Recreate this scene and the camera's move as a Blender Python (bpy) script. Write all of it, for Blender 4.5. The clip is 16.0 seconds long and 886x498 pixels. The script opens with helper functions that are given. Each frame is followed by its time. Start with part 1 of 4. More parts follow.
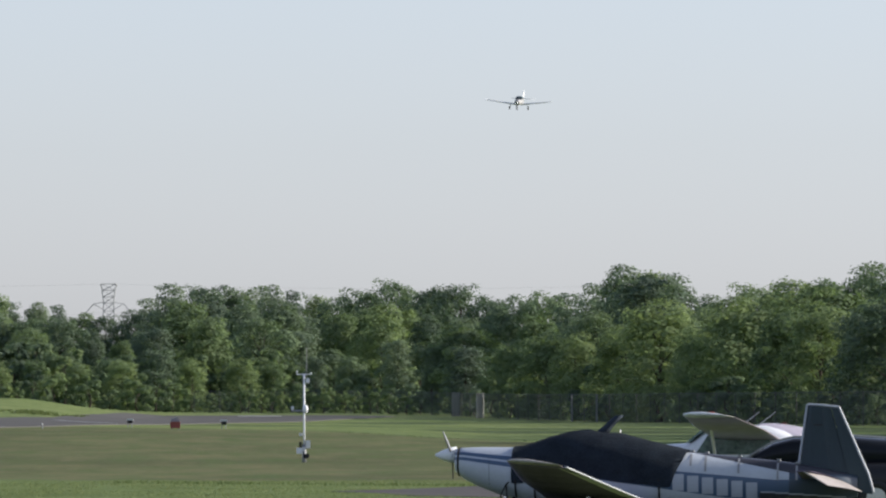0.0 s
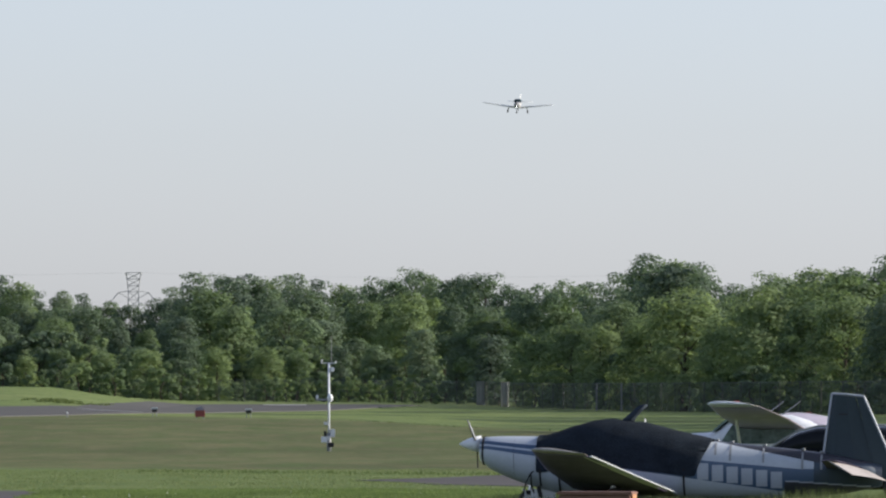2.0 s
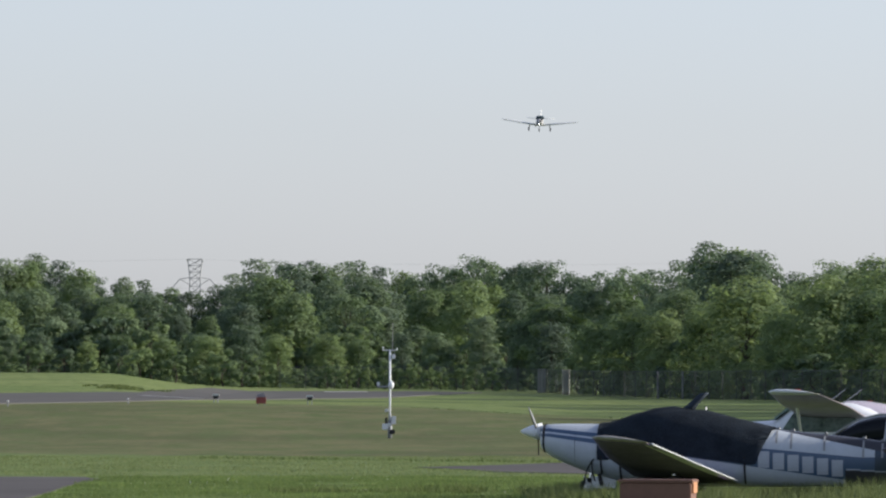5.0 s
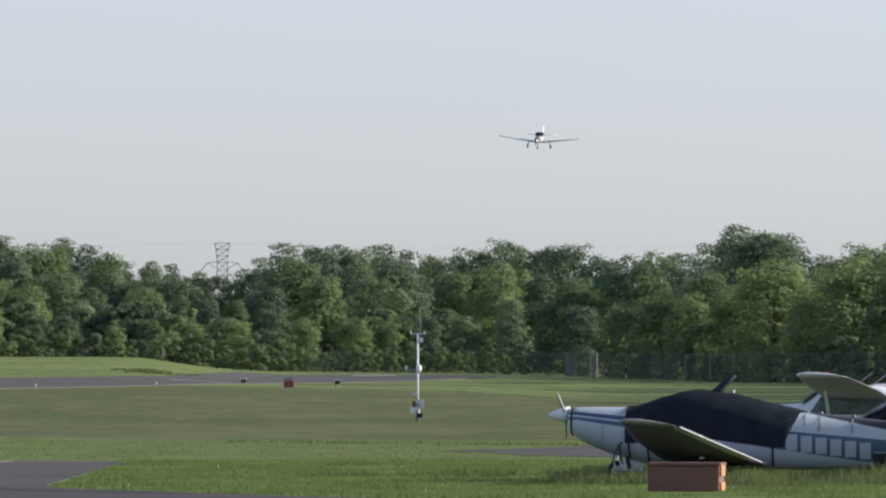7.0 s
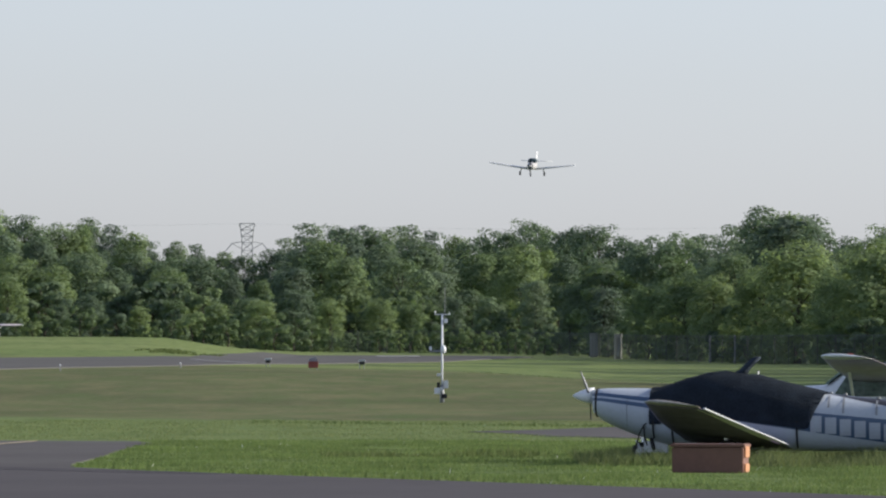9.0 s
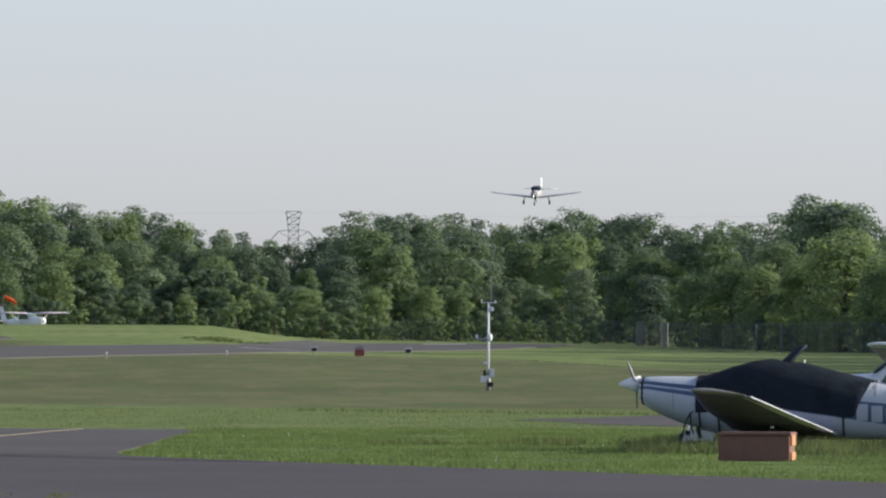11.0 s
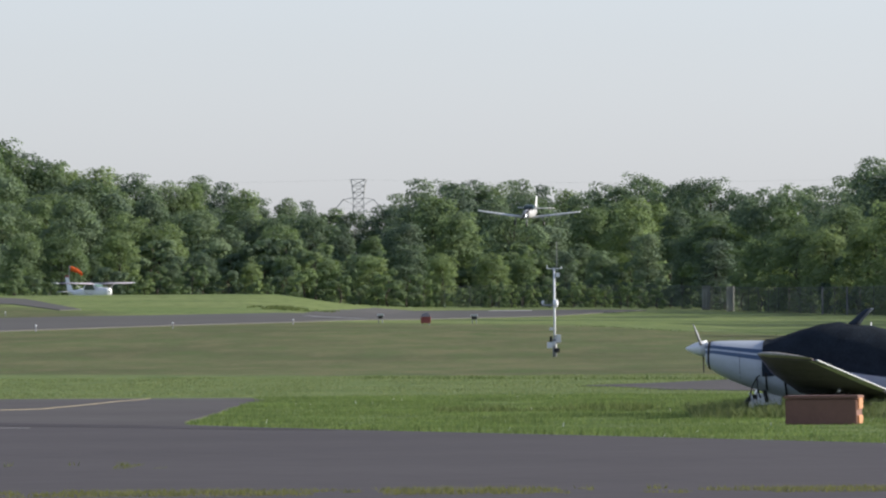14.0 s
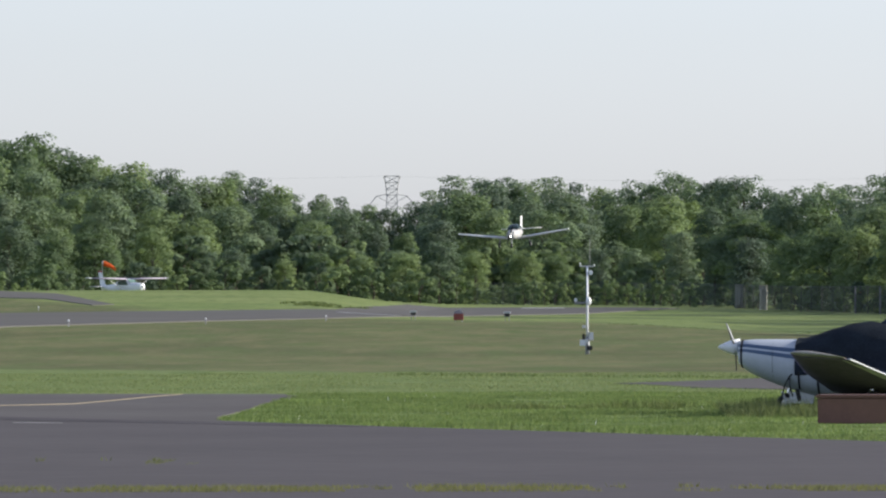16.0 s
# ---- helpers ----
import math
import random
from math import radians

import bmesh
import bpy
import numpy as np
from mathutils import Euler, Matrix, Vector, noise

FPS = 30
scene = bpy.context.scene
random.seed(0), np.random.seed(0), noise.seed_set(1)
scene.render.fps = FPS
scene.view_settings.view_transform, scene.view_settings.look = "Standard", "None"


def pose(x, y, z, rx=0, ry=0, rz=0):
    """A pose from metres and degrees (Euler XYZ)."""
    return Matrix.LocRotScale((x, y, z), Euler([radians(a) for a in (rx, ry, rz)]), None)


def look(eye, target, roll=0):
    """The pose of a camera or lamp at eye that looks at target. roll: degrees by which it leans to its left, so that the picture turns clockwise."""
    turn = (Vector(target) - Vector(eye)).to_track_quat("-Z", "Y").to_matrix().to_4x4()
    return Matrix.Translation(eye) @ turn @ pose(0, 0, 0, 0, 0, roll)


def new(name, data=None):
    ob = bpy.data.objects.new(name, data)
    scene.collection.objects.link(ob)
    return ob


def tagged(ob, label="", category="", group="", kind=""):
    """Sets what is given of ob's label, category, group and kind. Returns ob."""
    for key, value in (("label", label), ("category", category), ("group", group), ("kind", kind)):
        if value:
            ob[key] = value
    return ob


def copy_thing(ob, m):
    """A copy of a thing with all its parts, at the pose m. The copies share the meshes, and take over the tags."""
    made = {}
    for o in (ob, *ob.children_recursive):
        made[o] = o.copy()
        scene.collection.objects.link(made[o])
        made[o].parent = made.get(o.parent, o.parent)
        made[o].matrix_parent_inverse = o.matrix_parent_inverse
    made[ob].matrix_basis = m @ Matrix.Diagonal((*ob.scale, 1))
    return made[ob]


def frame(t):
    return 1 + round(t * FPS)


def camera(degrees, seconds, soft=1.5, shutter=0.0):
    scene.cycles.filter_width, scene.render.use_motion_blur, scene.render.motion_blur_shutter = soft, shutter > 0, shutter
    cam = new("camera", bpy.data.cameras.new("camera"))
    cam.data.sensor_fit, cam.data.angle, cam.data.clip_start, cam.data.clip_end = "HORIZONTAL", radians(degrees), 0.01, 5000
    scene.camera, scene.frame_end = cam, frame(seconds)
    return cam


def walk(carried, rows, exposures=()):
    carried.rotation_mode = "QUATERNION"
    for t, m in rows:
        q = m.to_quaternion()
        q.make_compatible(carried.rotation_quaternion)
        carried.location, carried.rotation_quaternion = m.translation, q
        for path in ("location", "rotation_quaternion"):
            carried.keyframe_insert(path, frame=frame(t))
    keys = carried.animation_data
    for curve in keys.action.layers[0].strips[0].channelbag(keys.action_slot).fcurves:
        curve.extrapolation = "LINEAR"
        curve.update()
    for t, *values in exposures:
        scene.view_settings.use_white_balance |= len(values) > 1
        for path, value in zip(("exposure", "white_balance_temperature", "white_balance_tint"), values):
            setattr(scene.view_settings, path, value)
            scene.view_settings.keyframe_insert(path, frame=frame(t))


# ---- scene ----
# ---------------------------------------------------------------- camera
EYE = (0.0, 0.0, 1.9)
cam = camera(5.611, 16.0, soft=2.2)

# seconds, bearing to the right, elevation, lean (degrees)
CAMERA = [
    (0, 0.8819, 1.0224, -0.11),
    (0.5, 0.8019, 1.0089, -0.03),
    (1, 0.7643, 0.9375, -0.09),
    (1.5, 0.7673, 0.9518, -0.13),
    (2, 0.7242, 0.9525, -0.06),
    (2.5, 0.6468, 0.9202, 0.05),
    (3, 0.5772, 0.8899, -0.15),
    (3.5, 0.5490, 0.8950, -0.17),
    (4, 0.4991, 0.8847, -0.04),
    (6.5, 0.1931, 0.8278, 0.05),
    (7, 0.1603, 0.7670, 0.00),
    (7.5, 0.1241, 0.6911, 0.07),
    (8, 0.1038, 0.6712, -0.02),
    (10.5, -0.1796, 0.5884, 0.37),
    (11, -0.2895, 0.5691, 0.15),
    (11.5, -0.3974, 0.5374, 0.13),
    (12, -0.5038, 0.5299, -0.00),
    (12.5, -0.5651, 0.5502, -0.14),
    (13, -0.6043, 0.5144, -0.40),
    (13.5, -0.6375, 0.4357, -0.41),
    (14, -0.7037, 0.3594, -0.42),
    (14.5, -0.7487, 0.3212, -0.31),
    (15, -0.7914, 0.3507, -0.25),
    (15.5, -0.8426, 0.3670, -0.22),
    (16, -0.9141, 0.3412, -0.11),
]
SIGHT = []
for sec, bearing, elev, lean in CAMERA:
    b, e = radians(bearing), radians(elev)
    SIGHT.append((sec, look(EYE, (EYE[0] + 100 * math.tan(b), 100.0, EYE[2] + 100 * math.tan(e)), lean)))
walk(cam, SIGHT, [(0, 0.46), (11, 0.45), (12, 0.49), (14, 0.56), (14.5, 0.65), (16, 0.69)])

# ---------------------------------------------------------------- sky and sun
SUN_EL, SUN_AZ = radians(20), radians(7)      # azimuth from +x towards +y
world = bpy.data.worlds.new("world")
scene.world = world
world.use_nodes = True
wt = world.node_tree
sky = wt.nodes.new("ShaderNodeTexSky")
sky.sky_type = "NISHITA"
sky.sun_disc = False
sky.sun_elevation, sky.sun_rotation = SUN_EL, radians(90) - SUN_AZ
sky.air_density, sky.dust_density, sky.ozone_density = 1.0, 0.6, 1.5
# thin haze: the sky's colour is washed out towards a cool white
haze = wt.nodes.new("ShaderNodeHueSaturation")
haze.inputs["Saturation"].default_value = 0.5
cool = wt.nodes.new("ShaderNodeMix")
cool.data_type, cool.blend_type = "RGBA", "MULTIPLY"
cool.inputs[0].default_value = 1.0
cool.inputs[7].default_value = (0.93, 0.995, 1.24, 1)
wt.links.new(sky.outputs[0], haze.inputs["Color"])
wt.links.new(haze.outputs[0], cool.inputs[6])
wt.links.new(cool.outputs[2], wt.nodes["Background"].inputs[0])
wt.nodes["Background"].inputs[1].default_value = 0.108
sun = new("sun", bpy.data.lights.new("sun", "SUN"))
sun.data.energy, sun.data.angle, sun.data.color = 5.0, radians(0.6), (1.0, 0.92, 0.80)
sun_dir = Vector((math.cos(SUN_EL) * math.cos(SUN_AZ), math.cos(SUN_EL) * math.sin(SUN_AZ), math.sin(SUN_EL)))
sun.matrix_world = look(sun_dir * 200, (0, 0, 0))


# ---------------------------------------------------------------- materials
def paint(name, color, rough=0.5, metal=0.0, var=0.25, scale=3.0, fine=40.0, bump=0.0, spread=0.0, spec=0.5):
    """A surface with stains at one scale, grain at another, and a shade of its own for each object."""
    m = bpy.data.materials.new(name)
    m.use_nodes = True
    nt = m.node_tree
    bs = nt.nodes["Principled BSDF"]
    tc = nt.nodes.new("ShaderNodeTexCoord")
    big, small = nt.nodes.new("ShaderNodeTexNoise"), nt.nodes.new("ShaderNodeTexNoise")
    for n, s in ((big, scale), (small, fine)):
        n.inputs["Scale"].default_value = s
        n.inputs["Detail"].default_value = 5
        nt.links.new(tc.outputs["Object"], n.inputs["Vector"])
    add = nt.nodes.new("ShaderNodeMath")
    add.operation = "ADD"
    nt.links.new(big.outputs[0], add.inputs[0])
    nt.links.new(small.outputs[0], add.inputs[1])
    rng = nt.nodes.new("ShaderNodeMapRange")
    rng.inputs["From Min"].default_value, rng.inputs["From Max"].default_value = 0.6, 1.4
    rng.inputs["To Min"].default_value, rng.inputs["To Max"].default_value = 1 - var, 1 + var
    nt.links.new(add.outputs[0], rng.inputs[0])
    hsv = nt.nodes.new("ShaderNodeHueSaturation")
    hsv.inputs["Color"].default_value = (*color, 1)
    last = rng
    if spread:
        oi = nt.nodes.new("ShaderNodeObjectInfo")
        r2 = nt.nodes.new("ShaderNodeMapRange")
        r2.inputs["To Min"].default_value, r2.inputs["To Max"].default_value = 1 - spread, 1 + spread
        nt.links.new(oi.outputs["Random"], r2.inputs[0])
        mul = nt.nodes.new("ShaderNodeMath")
        mul.operation = "MULTIPLY"
        nt.links.new(rng.outputs[0], mul.inputs[0])
        nt.links.new(r2.outputs[0], mul.inputs[1])
        last = mul
    nt.links.new(last.outputs[0], hsv.inputs["Value"])
    nt.links.new(hsv.outputs[0], bs.inputs["Base Color"])
    bs.inputs["Roughness"].default_value, bs.inputs["Metallic"].default_value = rough, metal
    bs.inputs["Specular IOR Level"].default_value = spec
    if bump:
        bp = nt.nodes.new("ShaderNodeBump")
        bp.inputs["Strength"].default_value, bp.inputs["Distance"].default_value = bump, 0.02
        nt.links.new(small.outputs[0], bp.inputs["Height"])
        nt.links.new(bp.outputs[0], bs.inputs["Normal"])
    return m


def leaf_material(name, color, color2, trans=0.35, spread=0.30, sheen=0.05, patch=0.0):
    """Leaves: two greens by leaf, a shade by tree, some light coming through."""
    m = bpy.data.materials.new(name)
    m.use_nodes = True
    nt = m.node_tree
    nt.nodes.remove(nt.nodes["Principled BSDF"])
    geo, oi = nt.nodes.new("ShaderNodeNewGeometry"), nt.nodes.new("ShaderNodeObjectInfo")
    mix = nt.nodes.new("ShaderNodeMix")
    mix.data_type = "RGBA"
    mix.inputs[6].default_value, mix.inputs[7].default_value = (*color, 1), (*color2, 1)
    nt.links.new(geo.outputs["Random Per Island"], mix.inputs[0])
    hsv = nt.nodes.new("ShaderNodeHueSaturation")
    r1, r2 = nt.nodes.new("ShaderNodeMapRange"), nt.nodes.new("ShaderNodeMapRange")
    r1.inputs["To Min"].default_value, r1.inputs["To Max"].default_value = 1 - spread, 1 + spread
    r2.inputs["To Min"].default_value, r2.inputs["To Max"].default_value = 0.508, 0.482
    nt.links.new(oi.outputs["Random"], r1.inputs[0])
    nt.links.new(oi.outputs["Random"], r2.inputs[0])
    # drifts of lighter and darker growth
    drift, r3, both = nt.nodes.new("ShaderNodeTexNoise"), nt.nodes.new("ShaderNodeMapRange"), nt.nodes.new("ShaderNodeMath")
    drift.inputs["Scale"].default_value, drift.inputs["Detail"].default_value = 0.45, 4
    nt.links.new(geo.outputs["Position"], drift.inputs["Vector"])
    r3.inputs["From Min"].default_value, r3.inputs["From Max"].default_value = 0.3, 0.7
    r3.inputs["To Min"].default_value, r3.inputs["To Max"].default_value = 1 - patch / 2, 1 + patch / 2
    nt.links.new(drift.outputs[0], r3.inputs[0])
    both.operation = "MULTIPLY"
    nt.links.new(r1.outputs[0], both.inputs[0])
    nt.links.new(r3.outputs[0], both.inputs[1])
    nt.links.new(both.outputs[0], hsv.inputs["Value"])
    nt.links.new(r2.outputs[0], hsv.inputs["Hue"])
    nt.links.new(mix.outputs[2], hsv.inputs["Color"])
    dif, tra, sh = nt.nodes.new("ShaderNodeBsdfDiffuse"), nt.nodes.new("ShaderNodeBsdfTranslucent"), nt.nodes.new("ShaderNodeMixShader")
    sh.inputs[0].default_value = trans
    for n in (dif, tra):
        nt.links.new(hsv.outputs[0], n.inputs["Color"])
    nt.links.new(dif.outputs[0], sh.inputs[1])
    nt.links.new(tra.outputs[0], sh.inputs[2])
    # a waxy sheen that picks up the sky
    wax, top = nt.nodes.new("ShaderNodeBsdfGlossy"), nt.nodes.new("ShaderNodeMixShader")
    wax.inputs["Roughness"].default_value = 0.95
    wax.inputs["Color"].default_value = (0.85, 0.9, 0.95, 1)
    top.inputs[0].default_value = sheen
    nt.links.new(sh.outputs[0], top.inputs[1])
    nt.links.new(wax.outputs[0], top.inputs[2])
    nt.links.new(top.outputs[0], nt.nodes["Material Output"].inputs["Surface"])
    return m


def ground_material():
    """Mown turf near the apron and round the runway, dry unmown field between."""
    m = bpy.data.materials.new("turf")
    m.use_nodes = True
    nt = m.node_tree
    bs = nt.nodes["Principled BSDF"]
    geo = nt.nodes.new("ShaderNodeNewGeometry")
    sep = nt.nodes.new("ShaderNodeSeparateXYZ")
    nt.links.new(geo.outputs["Position"], sep.inputs[0])

    def noise_tex(scale, detail=4, stretch=(1, 1, 1)):
        mp = nt.nodes.new("ShaderNodeMapping")
        mp.inputs["Scale"].default_value = stretch
        nt.links.new(geo.outputs["Position"], mp.inputs[0])
        n = nt.nodes.new("ShaderNodeTexNoise")
        n.inputs["Scale"].default_value, n.inputs["Detail"].default_value = scale, detail
        nt.links.new(mp.outputs[0], n.inputs["Vector"])
        return n.outputs[0]

    def ramp(src, a, b):
        r = nt.nodes.new("ShaderNodeMapRange")
        r.inputs["From Min"].default_value, r.inputs["From Max"].default_value = a, b
        nt.links.new(src, r.inputs[0])
        return r.outputs[0]

    def math2(op, a, b):
        n = nt.nodes.new("ShaderNodeMath")
        n.operation = op
        for i, v in enumerate((a, b)):
            if isinstance(v, (int, float)):
                n.inputs[i].default_value = v
            else:
                nt.links.new(v, n.inputs[i])
        return n.outputs[0]

    def mixc(fac, a, b):
        n = nt.nodes.new("ShaderNodeMix")
        n.data_type = "RGBA"
        nt.links.new(fac, n.inputs[0])
        for i, v in ((6, a), (7, b)):
            if isinstance(v, tuple):
                n.inputs[i].default_value = (*v, 1)
            else:
                nt.links.new(v, n.inputs[i])
        return n.outputs[2]

    wide = noise_tex(0.05, 5)
    patch = noise_tex(0.35, 5)
    blade = noise_tex(3.0, 6)
    mown = mixc(ramp(patch, 0.3, 0.7), (0.100, 0.150, 0.046), (0.165, 0.205, 0.078))
    mown = mixc(ramp(sep.outputs[1], 430, 520), mown, mixc(ramp(wide, 0.4, 0.6), (0.135, 0.185, 0.058), (0.182, 0.218, 0.078)))
    field = mixc(ramp(patch, 0.3, 0.7), (0.102, 0.116, 0.048), (0.145, 0.145, 0.066))
    field = mixc(ramp(wide, 0.45, 0.65), field, (0.100, 0.130, 0.048))
    # dark streaks painted on the far lawn in place of tree shadows
    strip = noise_tex(1.0, 3, (0.055, 0.011, 0.0))
    mown = mixc(math2("MULTIPLY", ramp(strip, 0.54, 0.60), math2("MULTIPLY", ramp(sep.outputs[1], 430, 480), ramp(sep.outputs[0], -12, -4))), mown, (0.062, 0.088, 0.034))
    field = mixc(ramp(noise_tex(1.0, 4, (0.10, 0.03, 0.0)), 0.42, 0.62), field, (0.088, 0.100, 0.042))
    # mottling of drier and greener growth
    mottle = noise_tex(1.0, 6, (0.55, 0.075, 0.0))
    field = mixc(ramp(mottle, 0.50, 0.74), field, (0.142, 0.136, 0.064))
    field = mixc(ramp(mottle, 0.50, 0.28), field, (0.082, 0.116, 0.038))
    mown = mixc(ramp(noise_tex(1.0, 6, (0.7, 0.11, 0.0)), 0.50, 0.72), mown, (0.088, 0.132, 0.040))
    edge = math2("ADD", sep.outputs[1], math2("MULTIPLY", math2("SUBTRACT", wide, 0.5), 16.0))
    edge = math2("ADD", edge, math2("MULTIPLY", sep.outputs[0], 1.2))
    far = math2("ADD", sep.outputs[1], math2("MULTIPLY", sep.outputs[0], 6.0))
    far = math2("ADD", far, math2("MULTIPLY", math2("SUBTRACT", wide, 0.5), 60.0))
    inner = math2("MULTIPLY", ramp(edge, 238, 246), ramp(far, 480, 455))
    col = mixc(inner, mown, field)
    hs = nt.nodes.new("ShaderNodeHueSaturation")
    nt.links.new(col, hs.inputs["Color"])
    v = nt.nodes.new("ShaderNodeMapRange")
    v.inputs["From Min"].default_value, v.inputs["From Max"].default_value = 0.25, 0.75
    v.inputs["To Min"].default_value, v.inputs["To Max"].default_value = 0.7, 1.3
    nt.links.new(blade, v.inputs[0])
    nt.links.new(v.outputs[0], hs.inputs["Value"])
    nt.links.new(hs.outputs[0], bs.inputs["Base Color"])
    bs.inputs["Roughness"].default_value = 0.95
    bs.inputs["Specular IOR Level"].default_value = 0.1
    bp = nt.nodes.new("ShaderNodeBump")
    bp.inputs["Strength"].default_value, bp.inputs["Distance"].default_value = 0.8, 0.12
    nt.links.new(blade, bp.inputs["Height"])
    nt.links.new(bp.outputs[0], bs.inputs["Normal"])
    return m


TURF = ground_material()
ASPHALT = paint("asphalt", (0.093, 0.087, 0.086), 0.95, var=0.18, scale=0.12, fine=1.2, bump=0.15, spec=0.08)
OLD_ASPHALT = paint("old_asphalt", (0.102, 0.099, 0.094), 0.95, var=0.15, scale=0.05, fine=0.5, spec=0.08)
YELLOW = paint("yellow_line", (0.25, 0.205, 0.12), 0.8, var=0.5, scale=1.5, fine=9)
WHITE_LINE = paint("white_line", (0.30, 0.29, 0.28), 0.8, var=0.45, scale=1.5, fine=9)
BARK = paint("bark", (0.07, 0.055, 0.045), 0.95, var=0.4, scale=1.0, fine=8, bump=0.5)
LEAF_A = leaf_material("leaf_oak", (0.092, 0.148, 0.056), (0.130, 0.196, 0.074), 0.45, 0.34, 0.06, 0.3)
LEAF_B = leaf_material("leaf_bright", (0.122, 0.190, 0.060), (0.168, 0.242, 0.078), 0.5, 0.30, 0.05, 0.3)
LEAF_C = leaf_material("leaf_dull", (0.090, 0.142, 0.064), (0.124, 0.180, 0.082), 0.45, 0.30, 0.06, 0.3)
GRASS = leaf_material("grass_blade", (0.074, 0.134, 0.034), (0.158, 0.214, 0.062), 0.5, 0.0, 0.02, 0.7)
DRY = leaf_material("dry_blade", (0.12, 0.14, 0.045), (0.165, 0.17, 0.06), 0.5, 0.0, 0.02)
WHITE = paint("white_paint", (0.72, 0.74, 0.76), 0.35, var=0.08, scale=2, fine=14)
# white darkened by colour for a shaded fuselage front
SHADED = paint("shaded_white_paint", (0.36, 0.36, 0.36), 0.55, var=0.15, scale=3, fine=20)
GREYWHITE = paint("weathered_white", (0.62, 0.63, 0.63), 0.5, var=0.12, scale=3, fine=20)
BLACK = paint("black_rubber", (0.02, 0.02, 0.022), 0.8, var=0.3, scale=6, fine=40)
CLOTH = paint("dark_canvas", (0.032, 0.043, 0.058), 0.9, var=0.35, scale=3, fine=30, bump=0.4, spec=0.2)
STEEL = paint("galvanised_steel", (0.26, 0.27, 0.28), 0.6, 0.2, var=0.15, scale=4, fine=30)
METAL = paint("bare_aluminium", (0.6, 0.6, 0.6), 0.35, 0.9, var=0.12, scale=5, fine=40)
RED = paint("red_paint", (0.27, 0.065, 0.05), 0.6, var=0.25, scale=3, fine=20)
ORANGE = paint("orange_fabric", (0.75, 0.16, 0.03), 0.8, var=0.2, scale=3, fine=20)
# one plastic in two colours: body darkened as shaded, ends lightened as sunlit
BROWN = paint("orange_brown_plastic", (0.165, 0.080, 0.056), 0.65, var=0.15, scale=2.5, fine=18)
ORANGE_END = paint("sunlit_orange_plastic", (0.44, 0.21, 0.10), 0.6, var=0.2, scale=4, fine=18)
GLASS = paint("tinted_glass", (0.035, 0.055, 0.055), 0.08, var=0.1, scale=2, fine=10, spec=0.25)


# ---------------------------------------------------------------- mesh helpers
def mesh_object(name, verts, faces, material, parent=None, label="", smooth=False):
    me = bpy.data.meshes.new(name)
    me.from_pydata([tuple(v) for v in verts], [], [tuple(q) for q in faces])
    me.update()
    me.materials.append(material)
    if smooth:
        me.shade_smooth()
    ob = new(name, me)
    if parent:
        ob.parent = parent
    if label:
        tagged(ob, label)
    return ob


def part(name, bm, material, parent=None, label="", smooth=False):
    """Links a bmesh as one mesh object under a thing or a part."""
    bmesh.ops.recalc_face_normals(bm, faces=bm.faces)
    me = bpy.data.meshes.new(name)
    bm.to_mesh(me)
    bm.free()
    me.materials.append(material)
    if smooth:
        me.shade_smooth()
    ob = new(name, me)
    if parent:
        ob.parent = parent
    if label:
        tagged(ob, label)
    return ob


def thing(name, m, label, category, group="", kind=""):
    ob = new(name)
    ob.matrix_world = m
    return tagged(ob, label, category, group, kind)


def add_box(bm, size, m=None, bevel=0.0):
    res = bmesh.ops.create_cube(bm, size=1.0, matrix=(m or Matrix()) @ Matrix.Diagonal((*size, 1)))
    if bevel:
        edges = list({e for v in res["verts"] for e in v.link_edges})
        bmesh.ops.bevel(bm, geom=edges, offset=bevel, segments=2, affect="EDGES")
    return bm


def add_rod(bm, a, b, r0, r1=None, n=8):
    a, b = Vector(a), Vector(b)
    d = b - a
    m = Matrix.Translation((a + b) / 2) @ d.to_track_quat("Z", "Y").to_matrix().to_4x4()
    bmesh.ops.create_cone(bm, cap_ends=True, segments=n, radius1=r0, radius2=r0 if r1 is None else r1, depth=d.length, matrix=m)
    return bm


def add_ball(bm, c, r, stretch=(1, 1, 1), n=10):
    bmesh.ops.create_uvsphere(bm, u_segments=n, v_segments=max(6, n // 2 + 1), radius=r,
                              matrix=Matrix.Translation(c) @ Matrix.Diagonal((*stretch, 1)))
    return bm


def box(name, size, centre, material, parent, label="", bevel=0.0, m=None):
    return part(name, add_box(bmesh.new(), size, Matrix.Translation(centre) @ (m or Matrix()), bevel), material, parent, label)


def rod(name, a, b, r0, material, parent, label="", r1=None, n=8):
    return part(name, add_rod(bmesh.new(), a, b, r0, r1, n), material, parent, label, n > 8)


def loft(bm, rings, caps=True):
    """Skins closed rings of equal length."""
    rows = [[bm.verts.new(p) for p in r] for r in rings]
    n = len(rows[0])
    for a, b in zip(rows, rows[1:]):
        for i in range(n):
            bm.faces.new((a[i], a[(i + 1) % n], b[(i + 1) % n], b[i]))
    if caps:
        bm.faces.new(rows[0])
        bm.faces.new(rows[-1][::-1])
    return bm


def oval(x, ztop, zbot, hw, power=2.4, n=24):
    """A rounded cross-section of a hull across the x axis."""
    zc, hh = (ztop + zbot) / 2, (ztop - zbot) / 2
    ring = []
    for i in range(n):
        a = 2 * math.pi * i / n
        c, s = math.cos(a), math.sin(a)
        ring.append((x, hw * math.copysign(abs(c) ** (2 / power), c), zc + hh * math.copysign(abs(s) ** (2 / power), s)))
    return ring


